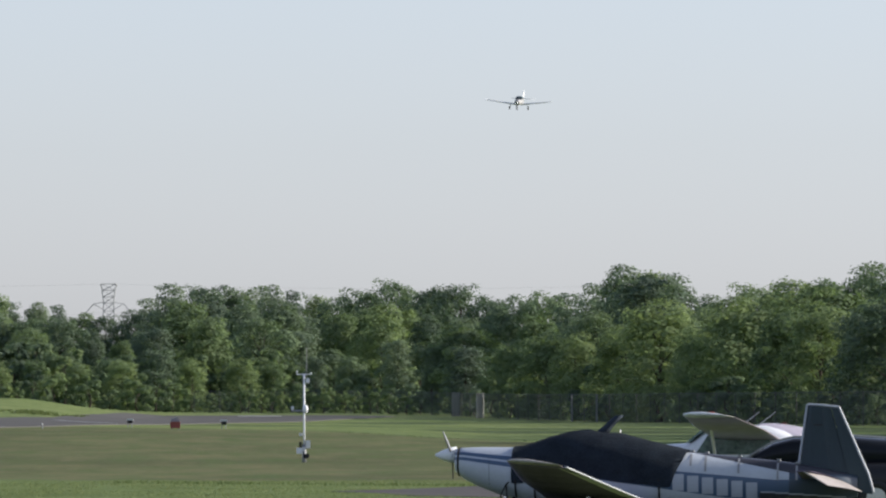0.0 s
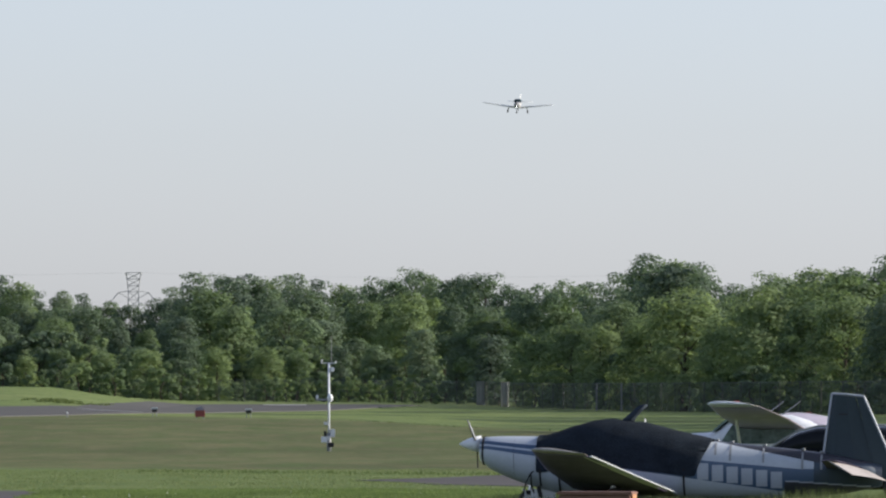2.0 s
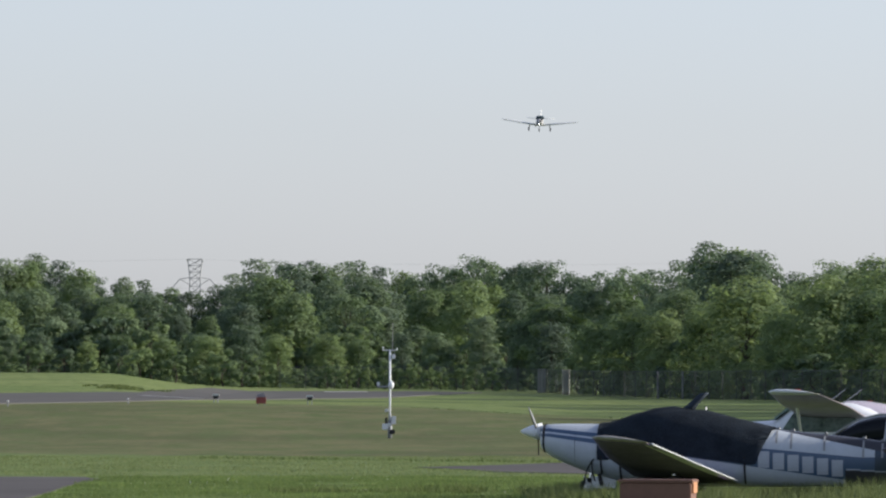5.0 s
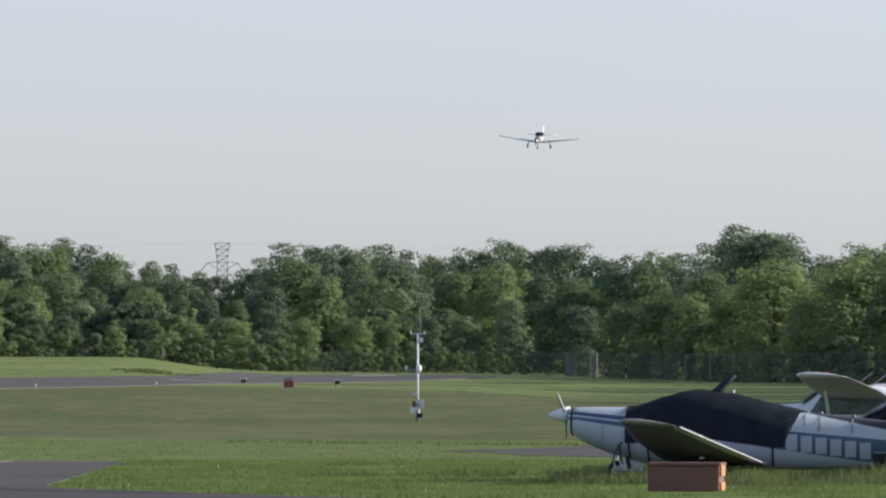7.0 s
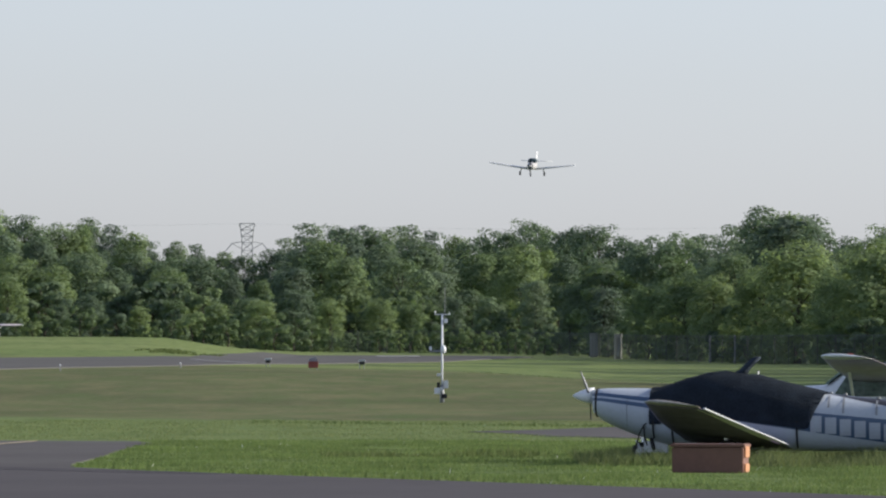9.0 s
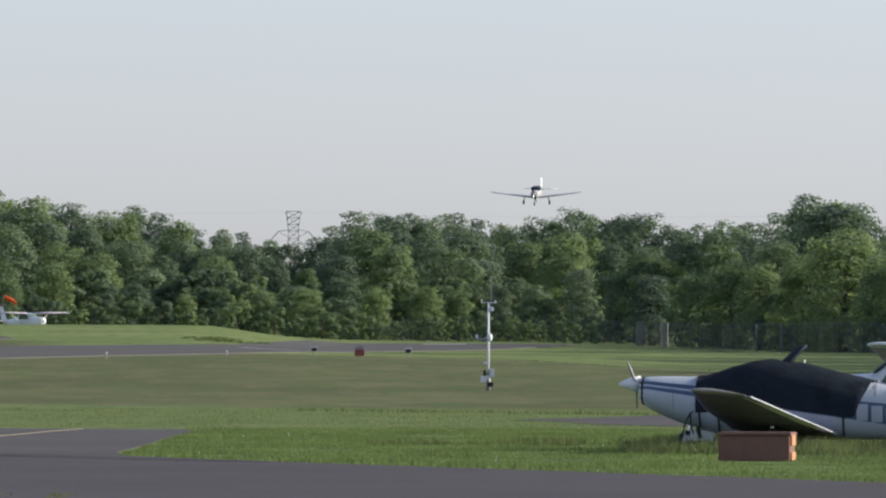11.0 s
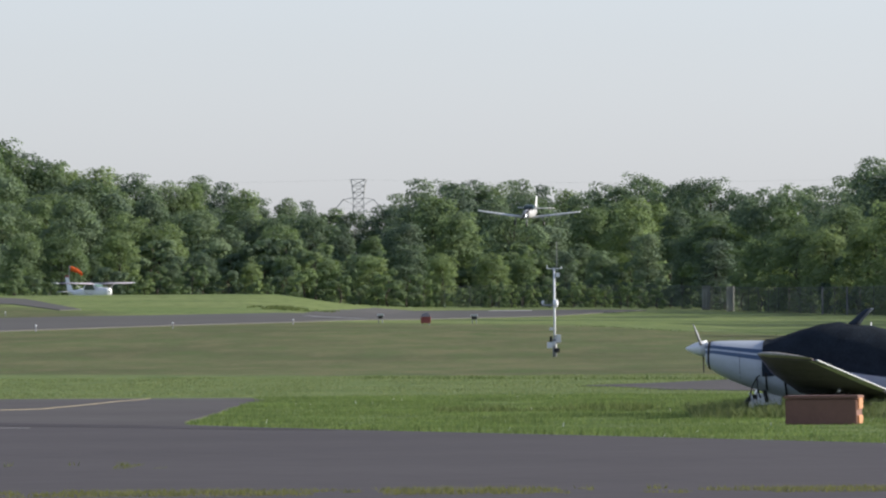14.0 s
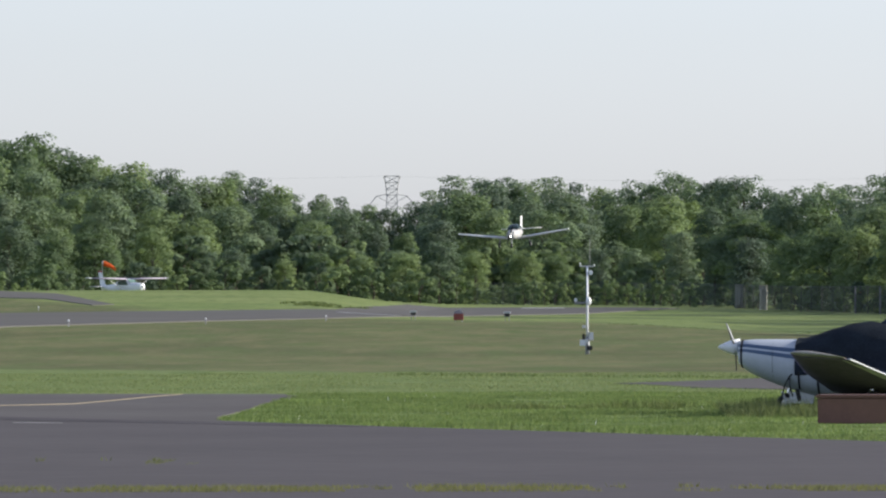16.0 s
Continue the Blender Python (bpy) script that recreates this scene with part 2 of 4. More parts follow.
def hull_at(sections, x):
    """Top, bottom and half width of a hull at x, from its sections (x falling)."""
    xs = [-s[0] for s in sections]
    return [float(np.interp(-x, xs, [s[k] for s in sections])) for k in (1, 2, 3)]


def foil(y, xle, z, chord, thick, n=7, camber=0.02, twist=0.0):
    """A wing section across the y axis; thick is a share of the chord."""
    up, lo = [], []
    for i in range(n + 1):
        s = 0.5 * (1 - math.cos(math.pi * i / n))
        h = 5 * thick * (0.2969 * math.sqrt(s) - 0.126 * s - 0.3516 * s * s + 0.2843 * s ** 3 - 0.1015 * s ** 4)
        c = camber * 4 * s * (1 - s)
        dz = -twist * s
        up.append((xle - chord * s, y, z + chord * (c + h + dz)))
        lo.append((xle - chord * s, y, z + chord * (c - h + dz)))
    return up + lo[-2:0:-1]


def wing_part(name, stations, material, parent, label=""):
    return part(name, loft(bmesh.new(), [foil(*s) for s in stations]), material, parent, label, True)


def wheel(parent, name, c, r, w, axle_dir=(0, 1, 0)):
    """A tyre on its rim."""
    bm = bmesh.new()
    prof = [(0.55, -0.42), (0.8, -0.5), (0.95, -0.4), (1.0, -0.15), (1.0, 0.15), (0.95, 0.4), (0.8, 0.5), (0.55, 0.42)]
    rings = []
    for i in range(18):
        a = 2 * math.pi * i / 18
        rings.append([(c[0] + r * p * math.cos(a), c[1] + w * q, c[2] + r * p * math.sin(a)) for p, q in prof])
    rings.append(rings[0])
    loft(bm, rings, False)
    bmesh.ops.remove_doubles(bm, verts=bm.verts, dist=1e-5)
    hub = part(name, bm, BLACK, parent, "black rubber tyre", True)
    bm = bmesh.new()
    add_rod(bm, (c[0], c[1] - w * 0.4, c[2]), (c[0], c[1] + w * 0.4, c[2]), r * 0.56, n=14)
    part("rim", bm, METAL, hub, "dull metal wheel rim")
    return hub


# ---------------------------------------------------------------- ground
RANGE = (0, 290, 330, 400, 480, 545, 640, 770, 850, 950, 1050, 1300, 2500, 5000)
RISE_W = (0, 0, 0.25, 0.85, 0.93, 0.95, 1.25, 2.45, 3.15, 2.3, 2.9, 8.5, 10, 12)
RISE_M = (0, 0, 0.25, 0.7, 0.88, 0.92, 0.93, 0.93, 1.2, 1.55, 1.8, 7.5, 9, 12)
RISE_E = (0, 0, 0.2, 0.5, 0.6, 0.66, 0.74, 0.82, 0.95, 1.3, 1.7, 7.5, 9, 12)


def ground_z(x, y):
    """Height of the field: level near the apron, rising to a low mound in the north-west."""
    if y <= 1:
        return 0.0
    w, m, e = (float(np.interp(y, RANGE, q)) for q in (RISE_W, RISE_M, RISE_E))
    return float(np.interp(x / y, (-0.031, -0.016, 0.004, 0.019), (w, m, m, e)))


GRID_X = sorted({*(-3000, -1500, -800, -400, -250, -180), *range(-150, 151, 4), *(180, 250, 400, 800, 1500, 3000)})
GRID_Y = sorted({*(-3000, -1500, -600, -200, -60, 0, 40, 80), *range(100, 300, 10), *range(300, 1100, 8), *(1150, 1250, 1400, 1700, 2200, 3000, 4400)})


def build_ground():
    xs, ys = GRID_X, GRID_Y
    verts = [(x, y, ground_z(x, y)) for y in ys for x in xs]
    n = len(xs)
    faces = [(j * n + i, j * n + i + 1, (j + 1) * n + i + 1, (j + 1) * n + i) for j in range(len(ys) - 1) for i in range(n - 1)]
    ob = mesh_object("ground", verts, faces, TURF, smooth=True)
    tagged(ob, "mown and dry grass airfield ground rising to a mound", "ground", kind="structure")


def slab(name, outline, material, label, category, lift=0.02, step=False):
    """A paved patch that follows the ground."""
    bm = bmesh.new()
    top = bm.faces.new([bm.verts.new((x, y, 0)) for x, y in outline])
    if step:
        # cut along the ground's own grid, so that both bend alike
        for axis, grid in ((1, GRID_Y), (0, GRID_X)):
            span = [p[axis] for p in outline]
            normal = (0, 1, 0) if axis else (1, 0, 0)
            for k in grid:
                if min(span) < k < max(span):
                    bmesh.ops.bisect_plane(bm, geom=bm.verts[:] + bm.edges[:] + bm.faces[:], plane_co=(k, k, 0), plane_no=normal)
    for v in bm.verts:
        v.co.z = ground_z(v.co.x, v.co.y) + lift
    rim = bmesh.ops.extrude_edge_only(bm, edges=[e for e in bm.edges if e.is_boundary])["geom"]
    for v in rim:
        if isinstance(v, bmesh.types.BMVert):
            v.co.z -= 0.25
    for fc in bm.faces:
        fc.normal_update()
        if fc.normal.z < 0:
            fc.normal_flip()
    me = bpy.data.meshes.new(name)
    bm.to_mesh(me)
    bm.free()
    me.materials.append(material)
    ob = new(name, me)
    tagged(ob, label, category, kind="structure")
    return ob


def ragged(pts, amp, seed, every=0.7):
    """An outline with wandering edges."""
    rng = random.Random(seed)
    out = []
    for (x0, y0), (x1, y1) in zip(pts, pts[1:] + pts[:1]):
        n = max(1, int(math.hypot(x1 - x0, (y1 - y0) * 0.12) / every))
        for i in range(n):
            k = i / n
            out.append((x0 + (x1 - x0) * k + rng.uniform(-amp, amp) * 0.5, y0 + (y1 - y0) * k + rng.uniform(-amp, amp) * 3))
    return out


build_ground()
# apron: everything paved south of the grass wedge and west of it
slab("apron", [(-60, 20), (60, 20), (60, 84), (18, 90), (11, 105.5), (4.07, 122.5), (0.5, 130.5), (-1.6, 135), (-4.2, 140.5), (-5.9, 145.5),
               (-6.15, 150), (-6.05, 160), (-6.1, 172), (-5.9, 184), (-6.3, 187.4), (-8.6, 188.3), (-12.3, 189), (-60, 191)],
     ASPHALT, "worn grey-purple asphalt apron with weedy cracks", "apron", 0.012)
DARK_ASPHALT = paint("newer_asphalt", (0.080, 0.074, 0.077), 0.95, var=0.14, scale=0.15, fine=1.5, bump=0.15, spec=0.08)
SEAM = paint("sealed_seam", (0.060, 0.055, 0.058), 0.9, var=0.25, scale=0.3, fine=2, spec=0.1)
slab("taxiway", [(-60, 20), (60, 20), (60, 84), (18, 90), (11, 105.2), (4.07, 122.2), (0.5, 130.2), (-1.6, 134.7), (-4.2, 140.2), (-9.9, 150.5), (-20, 170), (-60, 185)],
     DARK_ASPHALT, "darker grey asphalt taxiway in front of the grass", "taxiway", 0.016)
slab("trim", [(-20, 170), (-9.9, 150.5), (-4.2, 140.4), (-3.2, 138.1), (-3.4, 137.4), (-4.6, 138.8), (-9.9, 147), (-20, 165)], SEAM,
     "dark sealed seam between two asphalt layers", "seam", 0.020)
slab("taxiway", [(0.6, 211.5), (1.6, 207), (2.4, 200.5), (4.4, 196), (30, 185), (30, 236), (5.2, 229), (2.6, 217.5)], ASPHALT,
     "grey asphalt taxiway beyond the parked aircraft", "taxiway", 0.015)


def runway_x(y, side):
    return -64 + 0.0702 * y + side


# its far side is cut off by the mound's foot, where it meets a cross taxiway
slab("runway", [(runway_x(y, 10), y) for y in range(120, 901, 20)] + [(-16.5, 900), (-17.4, 760), (-18.6, 668), (-21, 657), (-27, 650), (-36, 641), (-42, 624), (-66, 570), (-66, 120)],
     OLD_ASPHALT, "grey asphalt runway crossing the field", "runway", 0.05, True)
slab("taxiway", [(-80, 850), (-54.1, 835), (-47.1, 804), (-36.6, 699), (-38, 694), (-44.8, 749.5), (-49.4, 762), (-80, 775)], OLD_ASPHALT,
     "distant asphalt taxiway on the grass mound", "taxiway", 0.05, True)
slab("trim", [(-10.9, 167.1), (-9.64, 169.6), (-9.19, 175.8), (-8.83, 182.2), (-8.39, 187.6), (-8.45, 187.9), (-8.90, 182.8), (-9.25, 176.4), (-9.69, 170.3), (-10.9, 167.7)],
     YELLOW, "faded yellow taxi line painted on asphalt", "marking", 0.018)
slab("trim", [(-9.1, 142.9), (-8.3, 142.5), (-8.3, 142.85), (-9.1, 143.25)], WHITE_LINE, "faded white line painted on asphalt", "marking", 0.018)
slab("trim", [(-17.9, 642), (-13.0, 604), (-12.4, 604), (-17.2, 642)], WHITE_LINE, "faded white runway stripe", "marking", 0.08, True)
slab("trim", [(-6.4, 872), (-2.2, 872), (-2.2, 886), (-6.4, 886)], WHITE_LINE, "white threshold bar painted on the runway", "marking", 0.08, True)


# ---------------------------------------------------------------- trees
def leaves(rng, centres, radii, outward, count, size):
    """Small leaf sprays that clothe the outer sides of foliage clumps, facing out of them."""
    vol = radii ** 2
    pick = rng.choice(len(centres), size=count, p=vol / vol.sum())
    d = rng.normal(size=(count, 3)) + outward[pick] * 0.9
    d /= np.linalg.norm(d, axis=1)[:, None]
    depth = 1 - 0.5 * rng.random(count) ** 1.5
    depth += np.where(rng.random(count) < 0.2, rng.random(count) * 0.3, 0)
    squash = np.array((1.15, 1.15, 0.85))
    p = centres[pick] + d * squash * (radii[pick] * depth)[:, None]
    nrm = 0.75 * d + 0.6 * outward[pick] + 0.24 * rng.normal(size=(count, 3))
    nrm /= np.linalg.norm(nrm, axis=1)[:, None]
    t = np.cross(nrm, rng.normal(size=(count, 3)))
    t /= np.linalg.norm(t, axis=1)[:, None]
    b = np.cross(nrm, t)
    s = size * (0.55 + 0.9 * rng.random(count))[:, None]
    k = 0.6 + 0.4 * rng.random(count)[:, None]
    bend = nrm * s * 0.25
    v = np.stack([p - t * s - bend, p + t * s * 0.9 + b * s * k * 0.5, p + t * s * 0.2 - b * s * k + bend], axis=1).reshape(-1, 3)
    return v, np.arange(count * 3).reshape(-1, 3)


def fast_mesh(name, v, f, material):
    me = bpy.data.meshes.new(name)
    n, k = len(f), len(f[0])
    me.vertices.add(len(v))
    me.vertices.foreach_set("co", np.asarray(v, dtype=np.float32).ravel())
    me.loops.add(n * k)
    me.loops.foreach_set("vertex_index", np.asarray(f, dtype=np.int32).ravel())
    me.polygons.add(n)
    me.polygons.foreach_set("loop_start", np.arange(0, n * k, k, dtype=np.int32))
    me.update(calc_edges=True)
    me.materials.append(material)
    return me


def make_tree(seed, height, spread, low, limbs, count, material, size, label, shape=(0.75, 1.0, 0.85, 0.35), name="tree", category="tree"):
    """A tapered trunk whose limbs carry large lobes, each lobe a cluster of leafy clumps.

    shape: the crown's width as shares of spread, from its foot to its top."""
    rng = np.random.default_rng(seed)
    root = thing(name, pose(0, -400, 0), label, category)
    lobes = []
    for i in range(limbs):
        k = (i + rng.random()) / limbs
        env = spread * float(np.interp(k, np.linspace(0, 1, len(shape)), shape))
        a = i * 2.4 + rng.random() * 1.1
        q = height * (0.095 + 0.075 * rng.random())
        r = max(0.0, env * (0.55 + 0.5 * rng.random()) - 0.55 * q)
        z = height * (low + (1 - low) * k) - q * 0.8
        lobes.append((r * math.cos(a), r * math.sin(a), max(q * 0.5, z), q))
    cs, rs, out = [], [], []
    for x, y, z, q in lobes:
        away = np.array((x, y, 0.0))
        away /= max(0.3, np.linalg.norm(away))
        for _ in range(13):
            d = rng.normal(size=3) + away * 0.5 + np.array((0, 0, 0.35))
            d /= np.linalg.norm(d)
            cs.append(np.array((x, y, z)) + d * q * np.array((1.1, 1.1, 0.85)) * (0.5 + 0.4 * rng.random()))
            rs.append(q * (0.34 + 0.28 * rng.random()))
            out.append(d * 0.7 + np.array((0, 0, 0.45)))
    cs, rs, out = np.array(cs), np.array(rs), np.array(out)
    v, f = leaves(rng, cs, rs, out, count, size)
    v[:, 2] = np.maximum(v[:, 2], 0.05)
    crown = new("crown", fast_mesh("crown", v, f, material))
    crown.parent = root
    bm = bmesh.new()
    r0 = height * 0.018
    last = Vector((0, 0, -0.3))
    for i in range(1, 6):
        k = i / 5
        p = Vector((rng.normal() * 0.15, rng.normal() * 0.15, height * 0.8 * k))
        add_rod(bm, last, p, r0 * (1.15 - k), r0 * (0.98 - 0.85 * k) + 0.02, 7)
        last = p
    for x, y, z, q in lobes:
        add_rod(bm, Vector((0, 0, max(0.3, z * 0.7))), Vector((x, y, z)), r0 * 0.32, r0 * 0.08, 5)
    part("trunk", bm, BARK, root, "grey-brown bark")
    return root


TREES = [
    make_tree(1, 15, 4.3, 0.30, 20, 11400, LEAF_A, 0.195, "tall broadleaf tree with a lumpy dark green crown"),
    make_tree(2, 15, 3.4, 0.30, 18, 10800, LEAF_B, 0.195, "tall broadleaf tree with fresh green leaves", (0.7, 1.0, 0.95, 0.5)),
    make_tree(3, 15, 5.0, 0.25, 24, 12200, LEAF_A, 0.20, "wide oak-like tree with a dense dark crown", (0.7, 1.0, 1.0, 0.6)),
    make_tree(4, 15, 2.9, 0.16, 19, 10600, LEAF_C, 0.185, "slender tree with a thin dull green crown", (0.8, 1.0, 0.7, 0.2)),
    make_tree(5, 15, 3.9, 0.06, 24, 12000, LEAF_B, 0.195, "woodland-edge tree in leaf down to the ground", (0.95, 1.0, 0.8, 0.4)),
    make_tree(6, 15, 4.6, 0.04, 27, 12200, LEAF_A, 0.20, "bushy woodland-edge tree with low branches", (1.0, 1.0, 0.85, 0.45)),
    make_tree(7, 15, 2.7, 0.06, 20, 10400, LEAF_C, 0.185, "narrow woodland-edge tree, grey-green", (1.0, 0.9, 0.65, 0.2)),
]
BUSHES = [
    make_tree(11, 4, 2.2, 0.08, 10, 4600, LEAF_A, 0.095, "low dark green bush at the wood's edge", (1.0, 0.9, 0.6), "bush", "bush"),
    make_tree(12, 4, 1.8, 0.05, 9, 4400, LEAF_B, 0.095, "low bright green bush at the wood's edge", (1.0, 0.9, 0.5), "bush", "bush"),
]
PLACED = set()


def plant(proto, x, y, height, nominal, turn, wide=1.0):
    """Sets a tree at its place; the first of each kind is moved, the others are copies."""
    s = height / nominal
    m = pose(x, y, ground_z(x, y), 0, 0, turn) @ Matrix.Diagonal((s * wide, s * wide, s, 1))
    if proto.name not in PLACED:
        PLACED.add(proto.name)
        proto.matrix_basis = m
        return proto
    return copy_thing(proto, m @ Matrix.Diagonal((*(1 / k for k in proto.scale), 1)))


# the wood's skyline: metres east at one kilometre, metres high there
SKYLINE = [(-72, 21), (-65, 17.4), (-60, 19), (-57, 16.5), (-52, 16), (-44, 13.8), (-40, 14.1), (-37, 14.2), (-33.5, 12.6), (-31, 11.6), (-27, 11.8),
           (-24, 10.6), (-20, 10.4), (-17.5, 12.2), (-14.8, 14.2), (-12.4, 13.2), (-10.2, 15.0), (-7.5, 13.2), (-4.5, 14.2), (0, 13), (4.5, 12.2),
           (8, 14.3), (11, 14.4), (13, 13.2), (16.5, 14.2), (19, 12.8), (22.5, 12.0), (25, 13.1), (28, 12.7), (31, 13.4), (34.2, 15.1), (37.6, 15.7),
           (41, 14.5), (43, 12.4), (46.6, 11.8), (49, 13.8), (53, 13.4), (56, 14.1), (58.5, 14.4), (61, 13.6), (62.5, 15.6), (65, 16), (72, 16)]


def skyline(b):
    return float(np.interp(b, [s[0] for s in SKYLINE], [s[1] for s in SKYLINE]))


def wood_edge(b):
    """How far off the wood begins along a bearing: behind the fence, nearer in the east."""
    return float(np.interp(b, (-70, 5, 16.4, 29.6, 41.5, 64.5, 76, 90, 110, 135), (1004, 1000, 945, 815, 735, 635, 580, 465, 375, 305)))


def grow_wood():
    rng = random.Random(5)
    rows = ((170, 2.7, 1.0, (0, 1, 2, 3)), (115, 3.7, 0.86, (0, 1, 2, 3)), (70, 4.6, 0.66, (0, 2, 4, 6, 1)), (34, 4.4, 0.48, (4, 5, 6, 4)))
    for n, (back, step, share, kinds) in enumerate(rows):
        b = -68.0 + n * 1.3
        while b < (69 if n == 0 else 135):      # on to the east, where the wood shades itself
            y = wood_edge(b) + back + rng.uniform(-14, 14) * (1 if n < 3 else 0.6)
            x = b * y / 1000
            g = ground_z(x, y)
            rise = float(np.interp(b, (18, 38), (1.0, (1.0, 1.0, 1.3, 1.65)[n])))      # in the east the wood stands at full height behind the fence
            h = (skyline(b) if n == 0 else skyline(b) * share * rise * (rng.uniform(0.86, 1.07) if n == 1 else rng.uniform(0.76, 1.2))) * y / 1000 + 1.9 - g
            # unseen trees outside the view, added tall to shade lawn and wood
            if b > 77:
                h = rng.uniform(12, 17) * (1.0, 1.0, 0.95, 0.7)[n]
            plant(TREES[rng.choice(kinds)], x, y, max(3.5, h), 15.0, rng.uniform(0, 360), rng.uniform(0.78, 1.1) if n == 0 else rng.uniform(1.0, 1.4) if n == 1 else rng.uniform(1.15, 1.75))
            b += step * rng.uniform(0.7, 1.3)
    for back, low, high, gap in ((8, 1.8, 4.4, 1.7), (54, 4.5, 7.5, 2.3)):
        b = -68.0
        while b < 69:
            y = wood_edge(b) + back + rng.uniform(-6, 6)
            plant(BUSHES[rng.randrange(2)], b * y / 1000, y, rng.uniform(low, high), 4.0, rng.uniform(0, 360), rng.uniform(0.85, 1.3))
            b += gap * rng.uniform(0.8, 1.6)
    for x, y, h in ((-60.5, 958, 1.8), (-57.5, 962, 2.6), (-59, 955, 1.5), (-55.8, 960, 1.4)):
        plant(BUSHES[1], x, y, h, 4.0, rng.uniform(0, 360), 1.3)
    for i in range(15):          # vine-grown clumps along the fence
        x = -7 + i * 1.25 + rng.uniform(-0.3, 0.3)
        y = float(np.interp(x, (-12, 5, 15.3), (985, 965, 930))) + 1.2
        plant(BUSHES[1], x, y - 4.0, rng.uniform(2.3, 3.1), 4.0, rng.uniform(0, 360), rng.uniform(0.7, 0.95))


grow_wood()


# ---------------------------------------------------------------- parked low-wing aircraft
def banded_paint():
    """White with a sloping blue band along the side and a dark spine behind the cabin."""
    m = paint("white_blue_paint", (0.42, 0.46, 0.51), 0.35, var=0.07, scale=2, fine=16)
    nt = m.node_tree
    bs = nt.nodes["Principled BSDF"]
    base = bs.inputs["Base Color"].links[0].from_socket
    tc, sep = nt.nodes.new("ShaderNodeTexCoord"), nt.nodes.new("ShaderNodeSeparateXYZ")
    nt.links.new(tc.outputs["Object"], sep.inputs[0])

    def line(z0, z1, x0, x1):
        r = nt.nodes.new("ShaderNodeMapRange")
        for k, v in (("From Min", x0), ("From Max", x1), ("To Min", z0), ("To Max", z1)):
            r.inputs[k].default_value = v
        nt.links.new(sep.outputs[0], r.inputs[0])
        return r.outputs[0]

    def op(kind, a, b):
        n = nt.nodes.new("ShaderNodeMath")
        n.operation = kind
        for i, v in enumerate((a, b)):
            if isinstance(v, (int, float)):
                n.inputs[i].default_value = v
            else:
                nt.links.new(v, n.inputs[i])
        return n.outputs[0]

    off = op("ABSOLUTE", op("SUBTRACT", sep.outputs[2], line(1.12, 0.50, -0.4, -5.7)), 0)
    half = line(0.07, 0.21, -0.4, -5.7)
    band = op("LESS_THAN", off, half)
    pin = op("MULTIPLY", op("LESS_THAN", off, 0.016), op("GREATER_THAN", sep.outputs[0], -1.5))
    band = op("SUBTRACT", band, pin)
    spine = op("MULTIPLY", op("GREATER_THAN", sep.outputs[2], line(1.17, 0.80, -4.3, -6.1)), op("LESS_THAN", sep.outputs[0], -4.15))
    rear = op("LESS_THAN", sep.outputs[0], -5.95)
    spine = op("MAXIMUM", spine, op("MULTIPLY", op("LESS_THAN", sep.outputs[0], -5.45), op("LESS_THAN", sep.outputs[2], line(0.50, 0.40, -5.47, -6.9))))
    for fac, col in ((band, (0.055, 0.095, 0.165)), (rear, (0.030, 0.050, 0.078)), (spine, (0.035, 0.036, 0.045))):
        mx = nt.nodes.new("ShaderNodeMix")
        mx.data_type = "RGBA"
        nt.links.new(fac, mx.inputs[0])
        nt.links.new(base, mx.inputs[6])
        mx.inputs[7].default_value = (*col, 1)
        base = mx.outputs[2]
    nt.links.new(base, bs.inputs["Base Color"])
    return m


BANDED = banded_paint()
FIN_BLUE = paint("slate_blue_paint", (0.014, 0.030, 0.040), 0.6, var=0.12, scale=2, fine=16)
LETTER = paint("pale_lettering", (0.36, 0.39, 0.44), 0.5, var=0.1)
# elevator tan, lightened by colour for sun on its top
TAN = paint("sunlit_elevator", (0.36, 0.33, 0.315), 0.6, var=0.25, scale=2, fine=14)
# worn patches; the underside's shade is put in as dark purple, against green bounce
WORN_SHADED = paint("worn_shaded_wing_paint", (0.130, 0.108, 0.195), 0.6, var=0.45, scale=1.6, fine=9)
# wing tip kept paler than the wing: sunlight put into the colour
TIP = paint("sunlit_tip_paint", (0.34, 0.32, 0.31), 0.5, var=0.3, scale=4, fine=14)

# x, top, bottom, half width
LOW_HULL = [(-0.23, 1.235, 0.86, 0.27), (-0.28, 1.25, 0.80, 0.37), (-0.42, 1.262, 0.70, 0.45), (-0.64, 1.268, 0.59, 0.50), (-0.92, 1.268, 0.48, 0.53), (-1.27, 1.265, 0.37, 0.56),
            (-1.55, 1.31, 0.29, 0.57), (-1.85, 1.42, 0.23, 0.58), (-2.2, 1.52, 0.20, 0.60), (-2.5, 1.54, 0.20, 0.60), (-3.06, 1.48, 0.20, 0.57),
            (-3.5, 1.38, 0.20, 0.53), (-3.8, 1.29, 0.20, 0.49), (-4.13, 1.20, 0.20, 0.45), (-5.0, 1.11, 0.21, 0.34), (-5.75, 1.03, 0.22, 0.25),
            (-6.4, 0.94, 0.27, 0.17), (-7.1, 0.78, 0.42, 0.06)]


